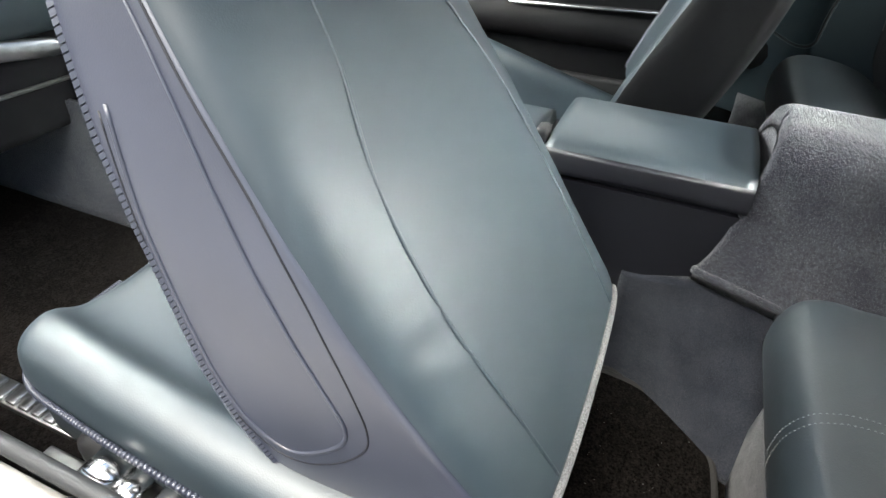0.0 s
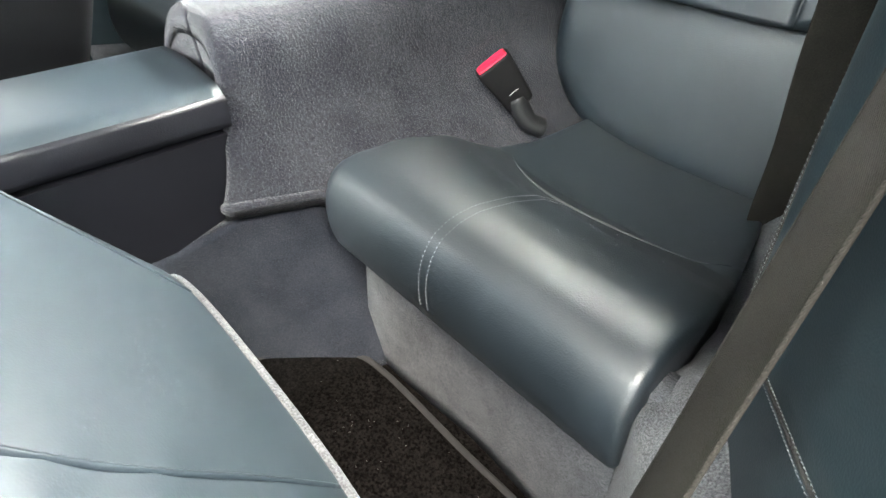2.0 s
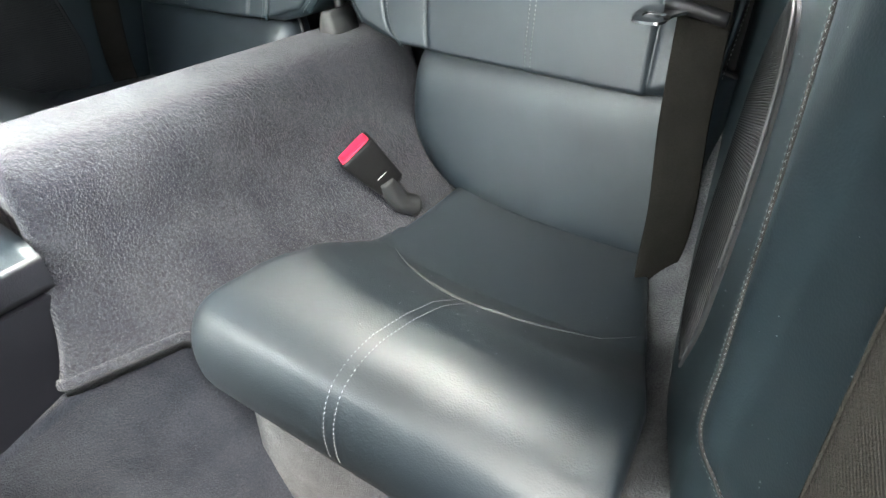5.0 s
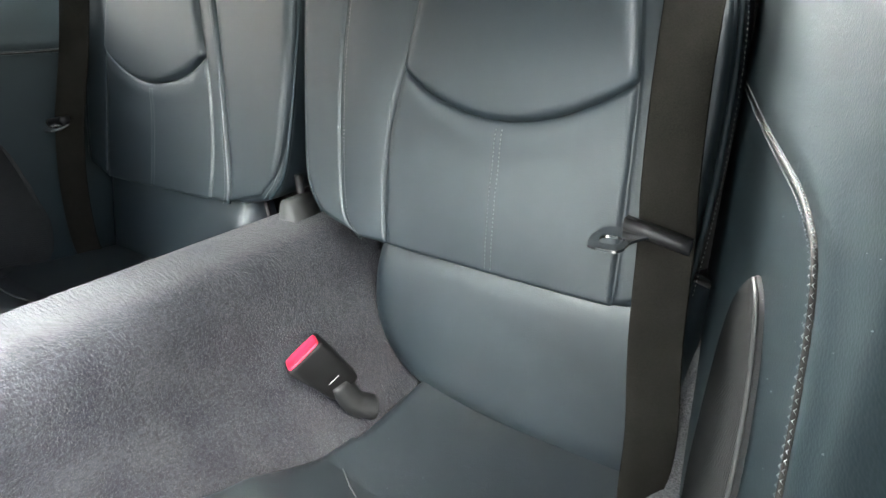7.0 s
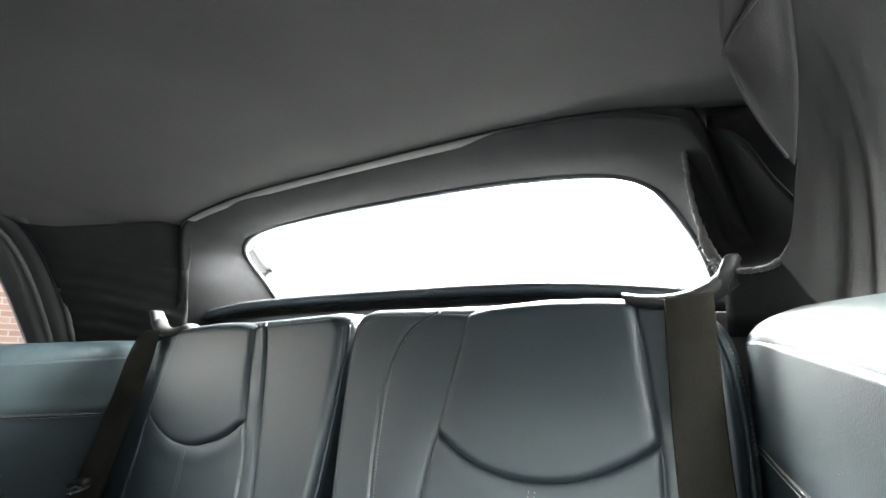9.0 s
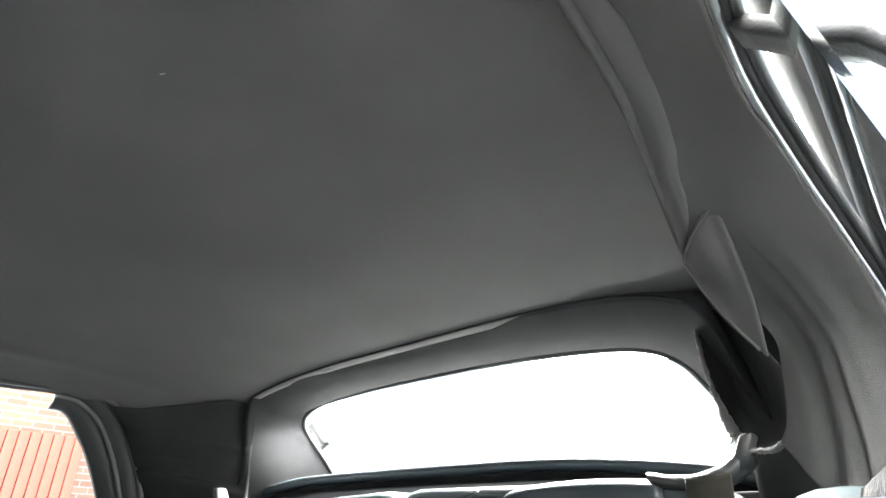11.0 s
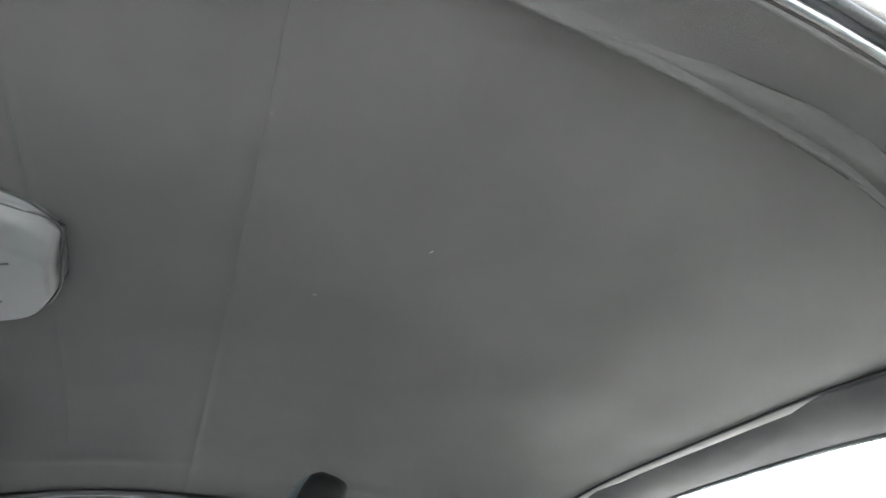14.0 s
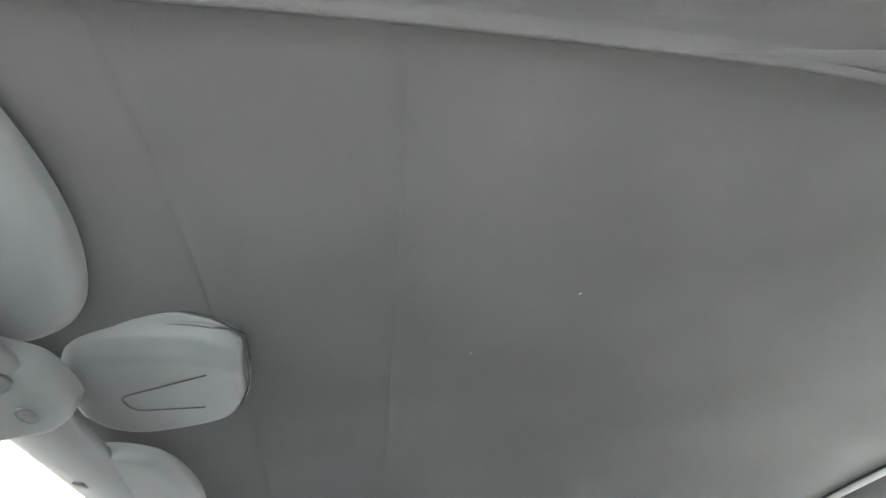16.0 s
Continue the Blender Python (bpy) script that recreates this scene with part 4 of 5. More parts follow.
# ---------------------------------------------------------------- rear seats
def cushion_top(x, y):
    """Height of the rear cushion's upper side; x counts from the middle of the car."""
    z = float(np.interp(y, [-1.22, -1.15, -1.05, -0.97, -0.92, -0.88, -0.84, -0.80, -0.78, -0.765], [0.385, 0.392, 0.393, 0.399, 0.424, 0.448, 0.460, 0.4655, 0.4655, 0.463]))
    z += 0.020 * max(0.0, 1 - (x - 0.20) / 0.16) ** 2 * min(1, max(0.0, -0.80 - y) / 0.1)
    d = (-0.926 - 2.9 * (x - 0.362) ** 2) - y
    z -= 0.003 / (1 + math.exp(-(d - 0.004) / 0.003)) + 0.0022 * math.exp(-(d / 0.004) ** 2)
    return z


def cushion_span(y):
    xi = float(np.interp(y, [-1.22, -1.15, -1.0, -0.90, -0.86, -0.82, -0.77, -0.70], [0.19, 0.198, 0.196, 0.186, 0.178, 0.160, 0.152, 0.152]))
    xo = float(np.interp(y, [-1.22, -1.15, -1.0, -0.86, -0.75, -0.70], [0.475, 0.488, 0.528, 0.560, 0.568, 0.568]))
    return xi, xo


seats = {s: thing("rear_bench_seat", (s * 0.35, -1.0, 0.30), "blue leather rear seat with stitched cushion and creased folding backrest", "car seat", "rear seats") for s in (-1, 1)}


def rear_cushion(s):
    th = seats[s]
    yy = np.r_[lin(-1.20, -1.04, 10), lin(-1.036, -0.91, 50), lin(-0.90, -0.765, 18)]
    nose = spline([(-0.765, 0.463), (-0.745, 0.452), (-0.732, 0.426), (-0.730, 0.392), (-0.736, 0.366), (-0.746, 0.354), (-0.80, 0.335), (-1.0, 0.30), (-1.20, 0.30)], 40)
    rings = []
    for k in np.r_[0, 0.006, 0.014, 0.025, 0.04, 0.06, lin(0.08, 0.92, 56), 0.95, 0.972, 0.985, 0.994, 1.0]:
        e = shoulder(k * 0.40, 0.028) * (0.80 + 0.20 * shoulder((1 - k) * 0.40, 0.008))
        ring = []
        for y in yy:
            xi, xo = cushion_span(y)
            x = xi + (xo - xi) * k
            ring.append((s * x, y, 0.385 + (cushion_top(x, y) - 0.385) * (0.12 + 0.88 * e) if y > -1.02 else 0.33 + (cushion_top(x, y) - 0.33) * (0.3 + 0.7 * e)))
        for y, z in nose[1:]:
            xi, xo = cushion_span(y)
            x = xi + (xo - xi) * k
            ring.append((s * x, -0.80 + (y + 0.80) * (0.45 + 0.55 * e) if y > -0.80 else y, 0.385 + (z - 0.385) * (0.35 + 0.65 * e)))
        rings.append(ring)
    if s > 0:
        rings = [[(x, y, z + 0.055) for x, y, z in r] for r in rings]
    geo = loft(rings)
    th = part("cushion", geo, LEATHER_GLOSSY, th)
    line = [(y, cushion_top(0.35, y)) for y in lin(-0.923, -0.766, 36)] + [tuple(q) for q in nose[1:18]]
    for off in (-0.0055, 0.0055):
        bow = [(s * (0.347 + off + 0.10 * max(0, -0.80 - y) ** 1.0 * (y < -0.80)), y, z) for y, z in line]
        nn = []
        for i in range(len(line)):
            a, b = np.array(line[max(0, i - 1)]), np.array(line[min(len(line) - 1, i + 1)])
            t = (b - a) / np.linalg.norm(b - a)
            nn.append((0, -t[1], t[0]))
        part("stitching", stitches(bow, nn, pitch=0.0048, r=0.0006, lift=0.0003), THREAD, th, "pale double row of stitching")
    arc = [(s * x, -0.924 - 2.9 * (x - 0.362) ** 2, cushion_top(x, -0.923 - 2.9 * (x - 0.362) ** 2) + 0.055 * (s > 0) + 0.0010) for x in lin(0.232, 0.518, 60)]
    part("seam_cord", tube(arc, [0.0005 + 0.0012 * math.sin(math.pi * min(1, i / 50)) for i in range(60)], 6), SCUFF, th, "thin scuffed seam line")
    return th


rear_cushion(-1)
rear_cushion(1)


def lean_y(z):
    return -1.166 - 0.205 * (z - 0.58)


def lower_pad(s):
    th = seats[s]
    top = [(0.112, 0.515), (0.118, 0.558), (0.146, 0.590), (0.25, 0.597), (0.38, 0.600), (0.48, 0.602), (0.520, 0.595)]
    low = [(0.112, 0.495), (0.124, 0.450), (0.180, 0.398), (0.25, 0.375), (0.38, 0.365), (0.48, 0.365), (0.520, 0.375)]
    place = lambda a, b, h: (s * a, -1.186 - 0.18 * (b - 0.45) + h, b)
    th = part("lumbar_pad", quilt(low, top, 0.034, 0.05, place, 44, 26, crown=0.006, base=-0.02), LEATHER, th)
    part("edge_trim", tube([place(a, b, -0.004) for a, b in spline(low[::-1] + top, 70)], 0.004, 6), BLACK, th)
    return th


lower_pad(-1)
lower_pad(1)


def backrest(s):
    th = seats[s]
    place = lambda a, b, h: (s * a, lean_y(b) + h, b)
    bot, top = 0.585, 0.948
    # shell
    L = [(0.110, 0.586), (0.050, 0.604), (0.026, 0.635), (0.014, 0.72), (0.006, 0.82), (0.004, 0.905), (0.008, 0.938), (0.032, 0.950)]
    R = [(0.40, 0.580), (0.47, 0.584), (0.498, 0.61), (0.508, 0.70), (0.508, 0.80), (0.498, 0.88), (0.475, 0.922), (0.42, 0.940)]
    th = part("backrest", quilt(L, R, 0.020, 0.030, place, 50, 40, base=-0.07), LEATHER, th)
    pipe = [(0.124, 0.588), (0.100, 0.612), (0.090, 0.66), (0.083, 0.75), (0.083, 0.83), (0.090, 0.88), (0.113, 0.918), (0.155, 0.940)]
    if s > 0:
        pipe = [(0.128, 0.588), (0.124, 0.612), (0.128, 0.66), (0.140, 0.75), (0.154, 0.83), (0.165, 0.88), (0.176, 0.918), (0.186, 0.940)]
    edge = [(0.166, 0.585), (0.160, 0.62), (0.157, 0.67), (0.160, 0.73), (0.172, 0.785), (0.187, 0.83), (0.200, 0.89), (0.207, 0.940)]
    redge = [(0.444, 0.580), (0.443, 0.62), (0.441, 0.67), (0.438, 0.73), (0.434, 0.785), (0.428, 0.83), (0.419, 0.89), (0.408, 0.942)]
    part("side_strip", quilt([(0.062, 0.606), (0.036, 0.64), (0.025, 0.68), (0.017, 0.75), (0.013, 0.83), (0.012, 0.89), (0.018, 0.926), (0.050, 0.943)], pipe, 0.0215, 0.010, place, 40, 18, base=0.0, grow=0.004), LEATHER, th)
    part("inner_bolster", quilt(pipe, edge, 0.0225, 0.007, place, 44, 22, crown=0.003, base=0.0, grow=0.0045), LEATHER, th)
    part("outer_bolster", quilt(redge, [(0.497, 0.60), (0.500, 0.64), (0.502, 0.69), (0.502, 0.74), (0.500, 0.80), (0.494, 0.85), (0.484, 0.895), (0.455, 0.935)], 0.0220, 0.007, place, 40, 18, base=0.0, grow=0.0045), LEATHER, th)
    smile = [(0.172, 0.789), (0.215, 0.763), (0.262, 0.748), (0.304, 0.744), (0.348, 0.749), (0.394, 0.766), (0.434, 0.789)]
    up_top = [(0.200, 0.938), (0.235, 0.944), (0.27, 0.946), (0.304, 0.947), (0.338, 0.946), (0.375, 0.944), (0.414, 0.940)]
    lo_bot = [(0.164, 0.586), (0.205, 0.584), (0.255, 0.583), (0.304, 0.582), (0.350, 0.581), (0.395, 0.580), (0.443, 0.580)]

    up_smile = [(0.166, 0.793)] + smile[1:-1] + [(0.440, 0.793)]
    part("upper_panel", quilt([(a, b - 0.002) for a, b in up_smile], up_top, 0.0290, 0.012, place, 40, 30, crown=0.004, base=-0.01), LEATHER, th, "padded head panel")

    def lower_place(a, b, h):
        i = float(np.interp(a, [q[0] for q in smile], [q[1] for q in smile]))
        swell = 0.0022 * math.exp(-((i - b - 0.014) / 0.016) ** 2)
        xa = float(np.interp(b, [q[1] for q in edge], [q[0] for q in edge]))
        xb = float(np.interp(b, [q[1] for q in redge], [q[0] for q in redge]))
        k = (a - 0.164) / (0.443 - 0.164) * 1.032 - 0.016
        return place(xa + (xb - xa) * k, b, h + swell)
    part("lower_panel", quilt(lo_bot, [(0.164, 0.797), (0.210, 0.771), (0.258, 0.756), (0.304, 0.751), (0.350, 0.756), (0.396, 0.772), (0.443, 0.797)], 0.0225, 0.007, lower_place, 40, 44, crown=0.003, base=0.0), LEATHER, th)
    for row, q in (("piping", pipe), ("inner_piping", [(0.050, 0.606), (0.026, 0.64), (0.016, 0.70), (0.009, 0.80), (0.006, 0.89), (0.010, 0.930)]), ("outer_piping", [(0.506, 0.61), (0.510, 0.70), (0.508, 0.80), (0.499, 0.87), (0.482, 0.912)])):
        part(row, tube([place(a, b, 0.019 if row == "piping" else 0.010) for a, b in spline(q, 50)], 0.0028, 8), LEATHER_DARK, th, "dark leather piping")
        part("stitching", stitches([place(a + 0.006, b, 0.0235 if row == "piping" else 0.016) for a, b in spline(q, 60)], (0, 1, 0), pitch=0.0045, r=0.0006), THREAD, th)
    for off in (-0.0034, 0.0034):
        part("stitching", stitches([lower_place(0.306 + off, b, 0.0250) for b in lin(0.740, 0.590, 50)], (0, 1, 0.1), pitch=0.0046, r=0.0006), THREAD, th, "pale double stitching below the crease")
    # shoulder bezel of the belt
    ybz = lean_y(0.94) + 0.010
    line = spline([(0.400, ybz, 0.944), (0.425, ybz + 0.004, 0.939), (0.455, ybz + 0.006, 0.938), (0.482, ybz + 0.004, 0.945), (0.500, ybz, 0.958), (0.508, ybz - 0.002, 0.966)], 30)
    part("belt_bezel", loft([[(s * (p[0] - 0.004 * math.sin(w)), p[1] + (0.022 - 0.008 * k / 29) * math.cos(w), p[2] - 0.004 + (0.009 + 0.004 * (k / 29) ** 2) * math.sin(w)) for w in lin(0, 2 * math.pi, 16, endpoint=False)] for k, p in enumerate(line)]), BEZEL, th, "grey plastic belt guide with a raised horn")
    horn = [(0.496, 0.944, 0.009), (0.503, 0.962, 0.010), (0.509, 0.976, 0.010), (0.5095, 0.979, 0.007)]
    part("bezel_horn", loft([[(s * (x + r * 0.8 * math.copysign(abs(math.cos(w)) ** 0.5, math.cos(w))), ybz + 0.004 + r * 1.3 * math.copysign(abs(math.sin(w)) ** 0.5, math.sin(w)), z) for w in lin(0, 2 * math.pi, 16, endpoint=False)] for x, z, r in horn]), BEZEL, th)
    return th


backrest(-1)
backrest(1)

# latch between the backrests
lt = thing("backrest_latch", (0, -1.17, 0.575), "grey plastic backrest latch cover on the tunnel", "latch")
part("cover", loft([[(0.004 + w * cx, -1.150 - dy, 0.575 + z) for cx, dy in ((-1, 0.0), (-0.8, -0.006), (0.8, -0.006), (1, 0.0), (1, 0.045), (-1, 0.045))] for w, z, in ((0.017, 0.0), (0.016, 0.014), (0.012, 0.030), (0.006, 0.040))]), GREY_PLASTIC, lt)
part("striker", tube([(0.012, -1.185, 0.585), (0.014, -1.185, 0.64)], 0.006, 8), BLACK, lt)


def rear_belt(s):
    th = thing("rear_seat_belt", (s * 0.48, -1.12, 0.38), "dark webbing rear seat belt with its tongue hanging on it", "seat belt", "rear seat belts")
    path = spline([(s * 0.468, lean_y(0.935) + 0.040, 0.938), (s * 0.470, lean_y(0.90) + 0.048, 0.90), (s * 0.474, lean_y(0.80) + 0.052, 0.80), (s * 0.481, lean_y(0.72) + 0.058, 0.72),
                   (s * 0.487, -1.125, 0.672), (s * 0.494, -1.110, 0.58), (s * 0.504, -1.106, 0.48), (s * 0.502, -1.112, 0.40), (s * 0.497, -1.120, 0.335)], 60)
    # the webbing turns edge-on before it dives beside the cushion
    twist = lambda i: float(np.interp(i, [36, 48, 59], [0.0, 0.36, 1.25]))
    web = part("webbing", ribbon(path, [(math.cos(twist(i)), math.sin(twist(i)), 0) if s < 0 else (0.80, 0.60 * min(1, i / 10), 0) for i in range(60)], 0.047, 0.0022), WEBBING, th)
    z0 = 0.682
    y0 = -1.120
    tg = part("tongue", loft([[(s * x, y0 + 0.012 + dy, z0 + dz + 0.20 * (0.485 - x)) for dy, dz in ((-0.006, -0.004), (0.006, -0.006), (0.009, 0.0), (0.006, 0.006), (-0.006, 0.005))] for x, in ((0.456,), (0.466,), (0.500,), (0.510,))]), BLACK, th, "black plastic belt tongue")
    def flat_ring(outer, inner, drop, thick):
        o, i = spline(outer, 32, True), spline(inner, 32, True)
        at = lambda q, h: (s * (q[0] - 0.020), y0 + q[1], z0 + drop * (q[1] - 0.014) / 0.03 + h)
        rings = [[at(q, thick) for q in o], [at(q, thick) for q in i], [at(q, -thick) for q in i], [at(q, -thick) for q in o], [at(q, thick) for q in o]]
        return loft(rings, caps=False)
    part("metal_plate", flat_ring([(0.500, 0.014), (0.488, 0.030), (0.484, 0.044), (0.477, 0.049), (0.460, 0.049), (0.455, 0.044), (0.455, 0.030), (0.464, 0.014)],
                                  [(0.482, 0.030), (0.480, 0.036), (0.476, 0.040), (0.470, 0.041), (0.464, 0.040), (0.462, 0.036), (0.464, 0.030), (0.472, 0.028)], -0.006, 0.0012), CHROME, tg, "bright metal tongue plate with a slot", smooth=False)
    part("anchor", box((s * 0.497 - 0.012, -1.133, 0.300), (s * 0.497 + 0.012, -1.108, 0.340), 0.004), STEEL, th)
    return th


rear_belt(-1)
rear_belt(1)


def buckle():
    th = thing("seat_belt_buckle", (-0.155, -1.06, 0.42), "black seat belt buckle with a red button on the tunnel side", "belt buckle")
    o = np.array((-0.143, -1.015, 0.500))
    up = np.array((0.019, 0.030, 0.047))
    up = up / np.linalg.norm(up)
    side = np.array((0.49, 0.80, -0.58))
    side = side - up * (side @ up)
    side = side / np.linalg.norm(side)
    out = np.cross(side, up)
    out = out if out[0] < 0 else -out
    def ring(t, w, d):
        return [o + up * t + side * w * math.copysign(abs(math.cos(a)) ** 0.3, math.cos(a)) + out * d * math.copysign(abs(math.sin(a)) ** 0.3, math.sin(a)) for a in lin(0, 2 * math.pi, 28, endpoint=False)]
    part("body", loft([ring(-0.074, 0.017, 0.009), ring(-0.070, 0.020, 0.011), ring(-0.03, 0.0235, 0.0135), ring(-0.003, 0.0255, 0.0145), ring(0.0, 0.0245, 0.0135)]), BUCKLE, th)
    part("button", loft([ring(-0.004, 0.0225, 0.0112), ring(0.0018, 0.0221, 0.0108), ring(0.0028, 0.0200, 0.0092), ring(0.0010, 0.0185, 0.0078), ring(0.0008, 0.004, 0.002)]), RED, th, "bright red release button")
    part("printed_line", tube([o - up * 0.048 + out * 0.0128 - side * 0.008, o - up * 0.048 + out * 0.0128 + side * 0.007], 0.0004, 4), WHITE, th)
    foot = np.array((-0.190, -1.074, 0.405))
    top_ = o - up * 0.062
    mid = (top_ + foot) / 2 + np.array((0, 0.004, -0.010))
    part("stalk", tube(spline([top_, mid, foot], 16), [0.017, 0.0178, 0.018, 0.0182] + [0.0185] * 12, 16, flat=0.75), RUBBER, th, "grey flexible buckle sleeve")
    return th


bk = buckle()


# rear shelf lip
lip = spline([(0.66, -1.335, 0.948), (0.56, -1.345, 0.972), (0.42, -1.352, 0.991), (0.28, -1.355, 0.993), (0.13, -1.358, 0.992), (-0.03, -1.358, 0.989), (-0.16, -1.357, 0.986), (-0.28, -1.354, 0.978),
              (-0.41, -1.350, 0.962), (-0.50, -1.345, 0.944), (-0.545, -1.34, 0.934)], 70)
sh = thing("rear_shelf", (0, -1.45, 0.95), "black rear shelf with a rounded lip below the back window", "shelf")
part("shelf_board", sheet(lambda u, v: lip[int(u)] + np.array((0, -0.22 * v, -0.002)), range(70), lin(0, 1, 6), (0, 0, -0.02)), SHELF, sh)
part("lip", tube(lip, 0.014, 12, flat=0.75), LEATHER, sh, "rounded black lip")


# ---------------------------------------------------------------- front seats
def front_seat(cx, hinge, tilt, name_label, folded, slim=1.0, shift=0.0, bend=0.0):
    """tilt: degrees of the back above the horizontal, leaning forward (folded) or to the rear."""
    th = thing("bucket_seat", (cx, hinge[0] + 0.2, 0.2), name_label, "car seat", "front seats")
    a = radians(tilt)
    v = np.array((0, math.cos(a) if folded else -math.cos(a), math.sin(a)))
    n = np.array((0, -v[2], v[1]))
    p0 = np.array((cx, hinge[0], hinge[1]))
    spine = lambda t: p0 + v * t + n * bend * math.sin(math.pi * min(t, 0.66) / 0.66)
    rings = []
    vs = [0, 0.008, 0.02, 0.05, 0.1, 0.16, 0.22, 0.28, 0.34, 0.40, 0.46, 0.50, 0.54, 0.58, 0.62, 0.66, 0.70, 0.725, 0.742, 0.75]
    ws = [0.185, 0.195, 0.200, 0.204, 0.209, 0.213, 0.214, 0.211, 0.205, 0.196, 0.184, 0.172, 0.155, 0.140, 0.132, 0.128, 0.120, 0.104, 0.078, 0.045]
    ds = [0.155, 0.165, 0.172, 0.175, 0.178, 0.176, 0.168, 0.156, 0.143, 0.13, 0.12, 0.112, 0.105, 0.10, 0.098, 0.095, 0.088, 0.077, 0.056, 0.03]
    ws = [w * slim for w in ws]
    arch = lambda t: 0.62 - 0.40 * math.exp(-t / 0.09) if folded else 0.62
    if folded:
        ds = [0.262, 0.272, 0.278, 0.285, 0.284, 0.275, 0.255, 0.223, 0.198, 0.174, 0.138, 0.120] + ds[12:]
    for t in np.r_[0, 0.004, 0.008, 0.014, lin(0.02, 0.72, 90), 0.727, 0.734, 0.740, 0.745, 0.75]:
        w, d = float(np.interp(t, vs, ws)), float(np.interp(t, vs, ds))
        ring = []
        for k in lin(0, 2 * math.pi, 72, endpoint=False):
            c, s_ = math.cos(k), math.sin(k)
            u = w * math.copysign(abs(c) ** 0.5, c)
            # rounded shell at the rear, dished between the bolsters in front
            h = math.copysign(abs(s_) ** (arch(t) if s_ > 0 else 0.30), s_)
            q = h * (0.040 if s_ > 0 else d - 0.040)
            if s_ < 0:
                q += 0.055 * (1 - (u / w) ** 2) * (d / 0.175) * (t < 0.6)
            bulge = (0.010 - 0.007 * math.exp(-t / 0.09)) * math.cos(u / w * 1.5) if s_ > 0 else 0
            if s_ > 0 and folded:
                fade = math.exp(-((u + 0.76 * w) / (0.18 * w)) ** 2) * math.exp(-((t - 0.15) / 0.10) ** 2)
                bulge += 0.0009 * fade * (math.sin(t * 120 + u * 60 + 2.0 * math.sin(t * 31)) + 0.4 * math.sin(t * 230 - u * 90)) + 0.0005 * math.exp(-((t - 0.3) / 0.15) ** 2) * math.sin(t * 60 + u * 25)
            ring.append(spine(t) + np.array((u, 0, 0)) + n * (q - 0.040 + bulge))
        rings.append(ring)
    if folded:
        back = part("backrest", loft(rings), SEAT_BACK, th)
    else:
        back = part("backrest", loft([r[41:68] for r in rings], closed=False), LEATHER, th)
        # Rear and sides are coloured black, unlike the folded seat's blue back.
        part("back_rear", loft([r[67:] + r[:42] for r in rings], closed=False), DOOR_BLACK, back, "rear and sides of the seat back, coloured black")

    def on_back(u, t):
        w = float(np.interp(t, vs, ws))
        c = max(-1, min(1, (u / w)))
        s_ = math.sqrt(max(0, 1 - abs(c) ** 4))
        return spine(t) + np.array((u, 0, 0)) + n * (0.040 * s_ ** arch(t) - 0.040 + (0.010 - 0.007 * math.exp(-t / 0.09)) * math.cos(u / w * 1.5))
    for sgn in (-1, 1):
        line = [on_back(sgn * u, t) for u, t in spline([(0.116, 0.005), (0.122, 0.08), (0.130, 0.18), (0.120, 0.28), (0.087, 0.37), (0.074, 0.46), (0.078, 0.54)], 60)]
        part("seam", tube(line, 0.0018, 6), SEAT_BACK, back, "raised seam on the seat back")
    # side airbag cover and ribbed edge on the door side
    sg = -1 if cx < 0 else 1

    def side(t, d):
        w, depth = float(np.interp(t, vs, ws)), float(np.interp(t, vs, ds))
        k = max(0.0, min(0.97, (-0.040 - d) / (depth - 0.040))) ** 3.33 if d < -0.040 else max(0.0, (0.040 + d) / 0.040) ** (1 / arch(t))
        return spine(t) + np.array((sg * (w * (1 - k * k) ** 0.25 + 0.0004), 0, 0)) + n * d
    def shell(a, b):
        t = 0.006 + 0.56 * a
        depth = float(np.interp(t, vs, ds))
        return side(t, -0.024 - b * (0.016 + (depth - 0.040) * 0.86)) + np.array((sg * 0.0003, 0, 0))
    if folded:
        part("side_shell", sheet(shell, lin(0, 1, 50), lin(0, 1, 30), (-sg * 0.002, 0, 0)), SHELL_GREY, back, "smooth grey side shell of the seat back")
    grooves = {"cover_groove": [(0.47, -0.026), (0.382, -0.0284), (0.317, -0.029), (0.238, -0.0391), (0.166, -0.0567), (0.133, -0.0714), (0.117, -0.0907), (0.107, -0.1264), (0.109, -0.1668), (0.13, -0.194), (0.18, -0.2016), (0.25, -0.1815), (0.339, -0.149), (0.41, -0.112)],
               "cover_ridge": [(0.46, -0.036), (0.396, -0.041), (0.284, -0.062), (0.189, -0.0767), (0.145, -0.0859), (0.126, -0.1103), (0.121, -0.1606), (0.138, -0.183), (0.18, -0.189), (0.25, -0.170), (0.339, -0.138), (0.41, -0.101)]}
    for nm, U in grooves.items():
        if folded:
            part(nm, tube([side(t, d) for t, d in spline(U, 90)], 0.0011 if nm == "cover_groove" else 0.0022, 6), VINYL if nm == "cover_groove" else SHELL_GREY, back)
    blocks = []
    wrap = lambda t, c: spine(t) + np.array((sg * c ** 0.5 * float(np.interp(t, vs, ws)), 0, 0)) + n * (-0.040 - (1 - c * c) ** 0.15 * (float(np.interp(t, vs, ds)) - 0.040) + 0.055 * (1 - c) * float(np.interp(t, vs, ds)) / 0.175)
    for i in range(112):
        t = 0.012 + i * 0.0048
        q = [wrap(t + dt, c) for dt in (0.0, 0.0038) for c in (0.95, 0.86, 0.74)]
        o = np.array((sg * 0.0040, 0, 0)) - n * 0.0045
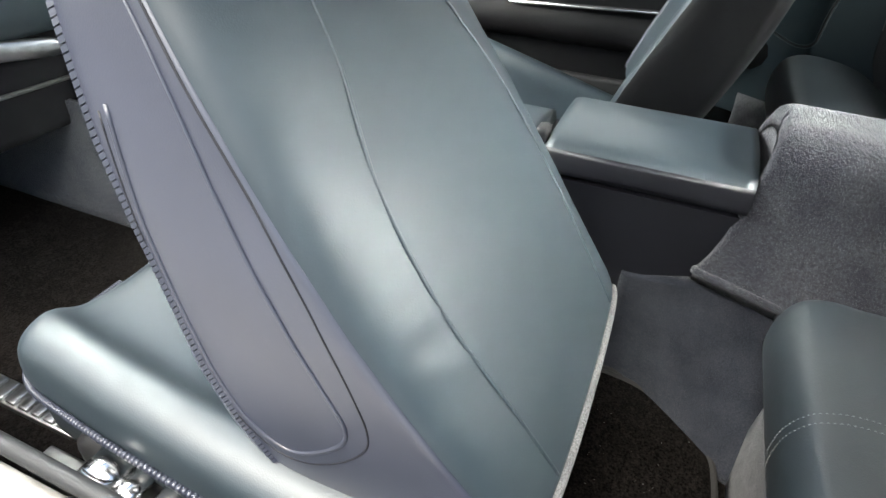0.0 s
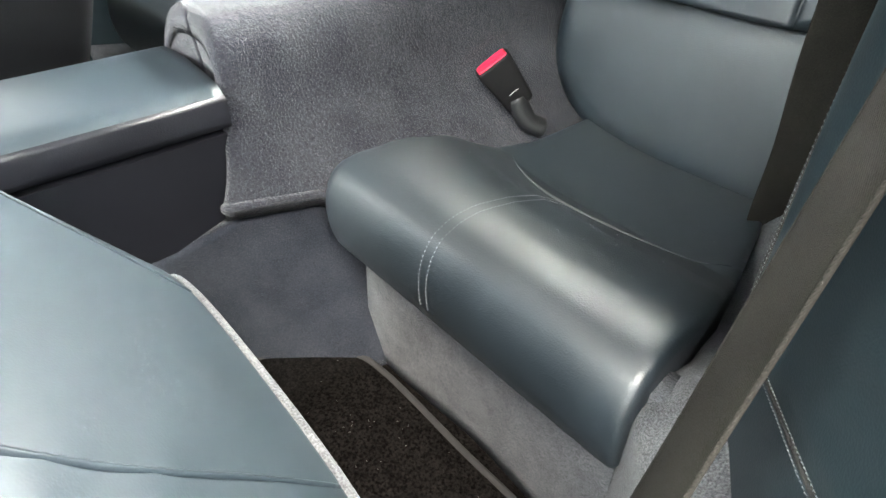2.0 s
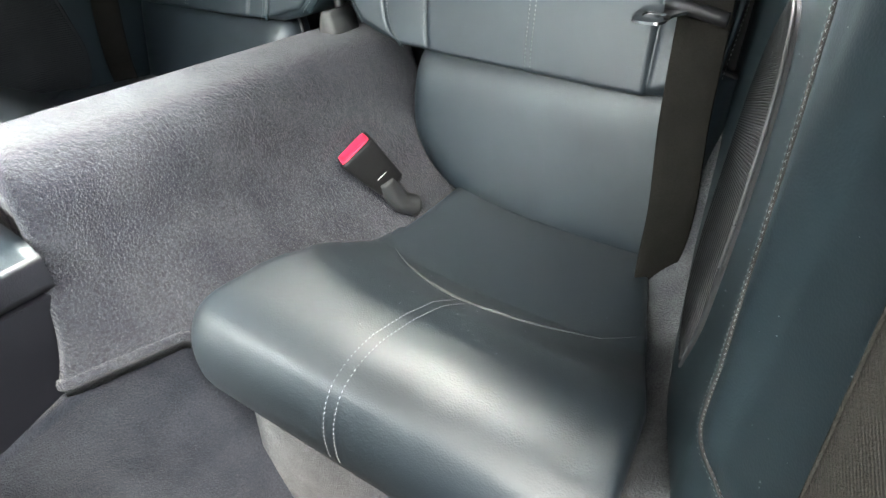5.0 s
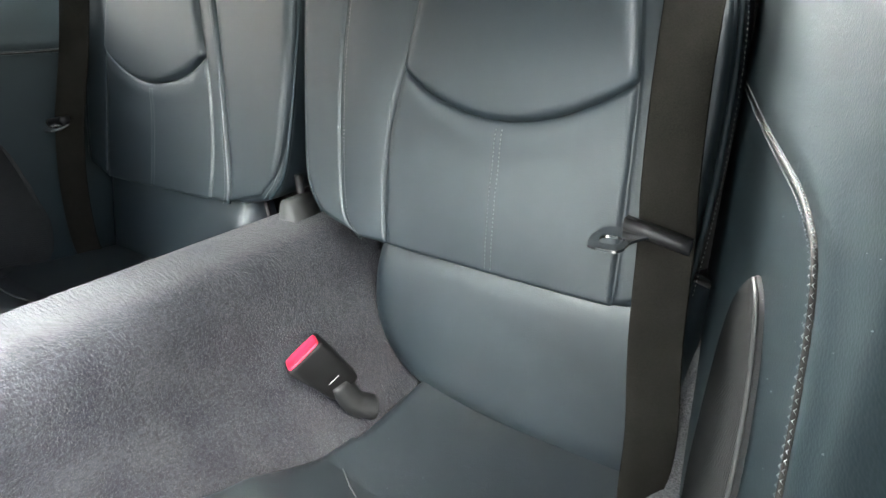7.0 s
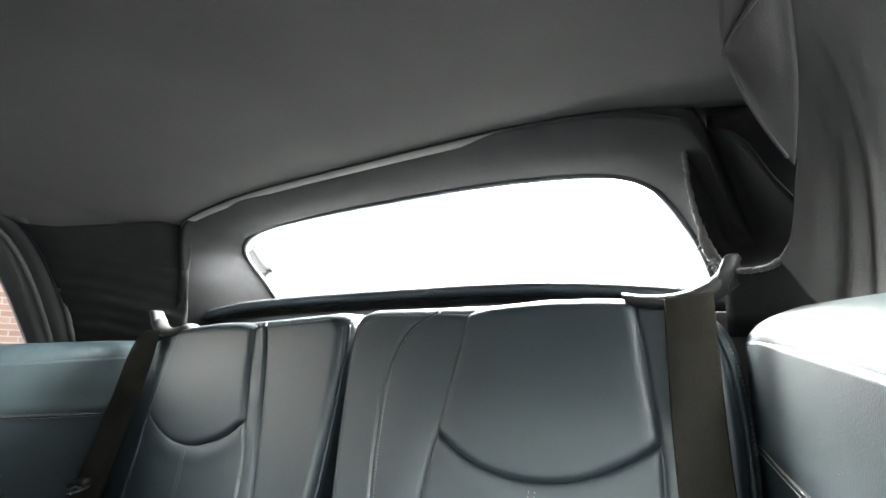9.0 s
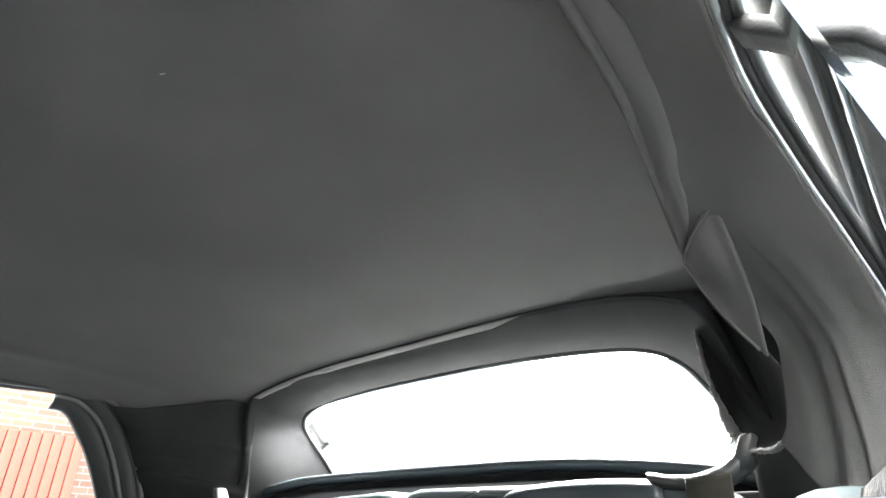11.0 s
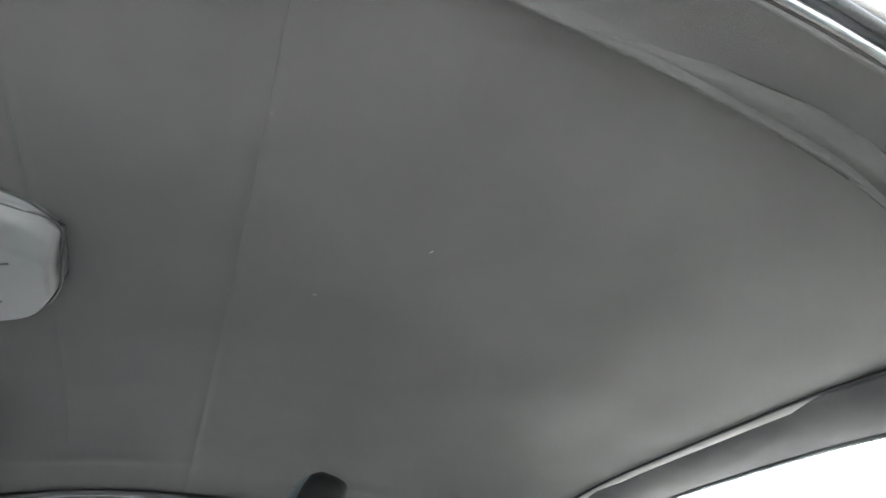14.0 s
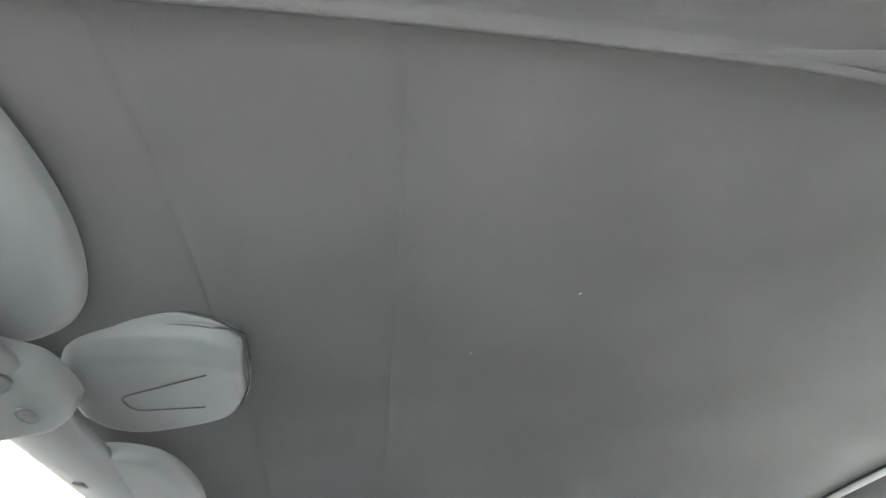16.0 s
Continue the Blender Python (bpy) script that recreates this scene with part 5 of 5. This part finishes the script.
        blocks.append(loft([[q[0], q[0] + o, q[1] + o * 1.2, q[2] + o, q[2]], [q[3], q[3] + o, q[4] + o * 1.2, q[5] + o, q[5]]]))
    part("ribbed_edge", joined(*blocks), SHELL_GREY, back, "ribbed edge strip", smooth=False)
    part("bottom_trim", tube([on_back(u, 0.0) - v * 0.003 for u in lin(-0.178 * slim, 0.178 * slim, 40)], 0.0042, 8), CARPET_LIGHT, th, "pale carpet edge under the seat back")
    # seat cushion
    cr = []
    cx += shift
    for k in lin(0, 1, 34):
        y = hinge[0] + 0.03 + 0.58 * k
        e = 0.35 + 0.65 * shoulder((1 - k) * 0.58, 0.06)
        w = 0.203 - 0.040 * k ** 2 - 0.05 * (1 - shoulder((1 - k) * 0.58, 0.05))
        z1 = 0.375 + 0.022 * k + (0 if folded else 0.14 * (k - 0.4))
        prof = spline([(-w, 0.29), (-w - 0.004, 0.345), (-w + 0.006, z1 + 0.008), (-w + 0.045, z1 + 0.024), (-w + 0.085, z1 - 0.002), (0, z1 - 0.010), (w - 0.085, z1 - 0.002), (w - 0.045, z1 + 0.024), (w - 0.006, z1 + 0.008), (w + 0.004, 0.345), (w, 0.29)], 60)
        cr.append([(cx + x, y, 0.30 + (z - 0.30) * e) for x, z in prof] + [(cx + w, y, 0.27), (cx - w, y, 0.27)])
    cu = part("cushion", loft(cr), LEATHER, th)
    rim = spline([(cx + sg * 0.209, hinge[0] + 0.05, 0.345), (cx + sg * 0.200, hinge[0] + 0.30, 0.349), (cx + sg * 0.187, hinge[0] + 0.48, 0.352), (cx + sg * 0.168, hinge[0] + 0.575, 0.352), (cx + sg * 0.11, hinge[0] + 0.612, 0.35), (cx, hinge[0] + 0.618, 0.35)], 161)
    part("cushion_rib", joined(*[tube([rim[i], rim[i] + (rim[i + 1] - rim[i]) * 0.82], 0.0042, 6) for i in range(160)]), SHELL_GREY, cu, "ribbed edge strip")
    part("seat_base", box((cx - 0.195, hinge[0] + 0.06, 0.215), (cx + 0.195, hinge[0] + 0.50, 0.32), 0.02), BLACK, th)
    for x in (cx - 0.19, cx + 0.19):
        part("slide_rail", box((x - 0.018, hinge[0] + 0.05, 0.196), (x + 0.018, hinge[0] + 0.60, 0.222), 0.004), STEEL, th)
    if folded:
        rack = part("slide_extension", box((cx - 0.150, hinge[0] + 0.60, 0.1955), (cx - 0.115, hinge[0] + 0.93, 0.206), 0.002), STEEL, th, "ribbed steel end of the seat slide")
        for i in range(13):
            y = hinge[0] + 0.615 + i * 0.024
            part("tooth", box((cx - 0.147, y, 0.206), (cx - 0.118, y + 0.016, 0.2115), 0.002), STEEL, rack)
    for dy, dz, r in ((0.426, 0.0, 0.024), (0.390, -0.004, 0.014), (0.351, -0.008, 0.014)):
        c = np.array((cx + sg * 0.212, hinge[0] + dy, 0.325 + dz))
        part("control_knob", tube([c - np.array((sg * 0.03, 0, 0)), c + np.array((sg * 0.008, 0, 0)), c + np.array((sg * 0.014, 0.0, 0))], [r, r, r * 0.6], 16, flat=0.6), CHROME, th, "bright seat control")
    return th


front_seat(-0.370, (-0.555, 0.437), 55.5, "blue leather front seat with its back folded forward", True, 0.89, -0.018)
front_seat(0.385, (-0.578, 0.40), 78, "blue leather front seat with an upright back, black at the rear", False, bend=0.045)


def front_belt():
    th = thing("front_seat_belt", (-0.63, -0.6, 0.4), "dark woven front seat belt crossing the side panel", "seat belt")
    path = spline([(-0.650, -0.790, 0.90), (-0.638, -0.754, 0.85), (-0.636, -0.722, 0.78), (-0.635, -0.676, 0.68), (-0.634, -0.627, 0.575), (-0.634, -0.580, 0.47), (-0.650, -0.545, 0.40), (-0.668, -0.53, 0.375)], 48)
    web = part("webbing", ribbon(path, (0.45, -0.90, 0.0), 0.044, 0.0016), WEBBING, th)
    run = np.gradient(path, axis=0)
    run /= np.linalg.norm(run, axis=1)[:, None]
    across = np.array((0.45, -0.90, 0.0)) - run * (run @ np.array((0.45, -0.90, 0.0)))[:, None]
    across /= np.linalg.norm(across, axis=1)[:, None]
    for e in (-0.0215, 0.0215):
        part("selvedge", tube(path + across * e, 0.0012, 6), WEBBING, web, "rounded woven edge")
    return th


front_belt()


# ---------------------------------------------------------------- crumbs and dust
def crumbs():
    rnd = random.Random(21)
    verts, faces = [], []
    for i in range(290):
        if i >= 200:
            y, z = rnd.uniform(-0.98, -0.72), rnd.uniform(0.50, 0.82)
            x = -panel_x(y, z) - turn_out(y) + 0.0010
        elif i < 150:
            x, y, z = rnd.uniform(-0.54, -0.18), rnd.uniform(-0.72, -0.45), 0.2065
        else:
            x, y = rnd.uniform(-0.52, -0.20), rnd.uniform(-1.12, -0.80)
            z = cushion_top(-x, y) + 0.0003
        r = rnd.uniform(0.0003, 0.0007) * (1 if i < 200 else 0.75)
        k = len(verts)
        a = rnd.uniform(0, 6.3)
        verts += [(x + r * math.cos(a), y + r * math.sin(a), z), (x + r * math.cos(a + 2.1), y + r * math.sin(a + 2.1), z), (x + r * math.cos(a + 4.2), y + r * math.sin(a + 4.2), z), (x, y, z + r)]
        faces += [(k, k + 1, k + 3), (k + 1, k + 2, k + 3), (k + 2, k, k + 3), (k + 2, k + 1, k)]
    ob = part("crumbs", (verts, faces), THREAD, smooth=False)
    return tagged(ob, "pale crumbs and dust on mat, seat and side panel", "crumbs", kind="stuff")


crumbs()
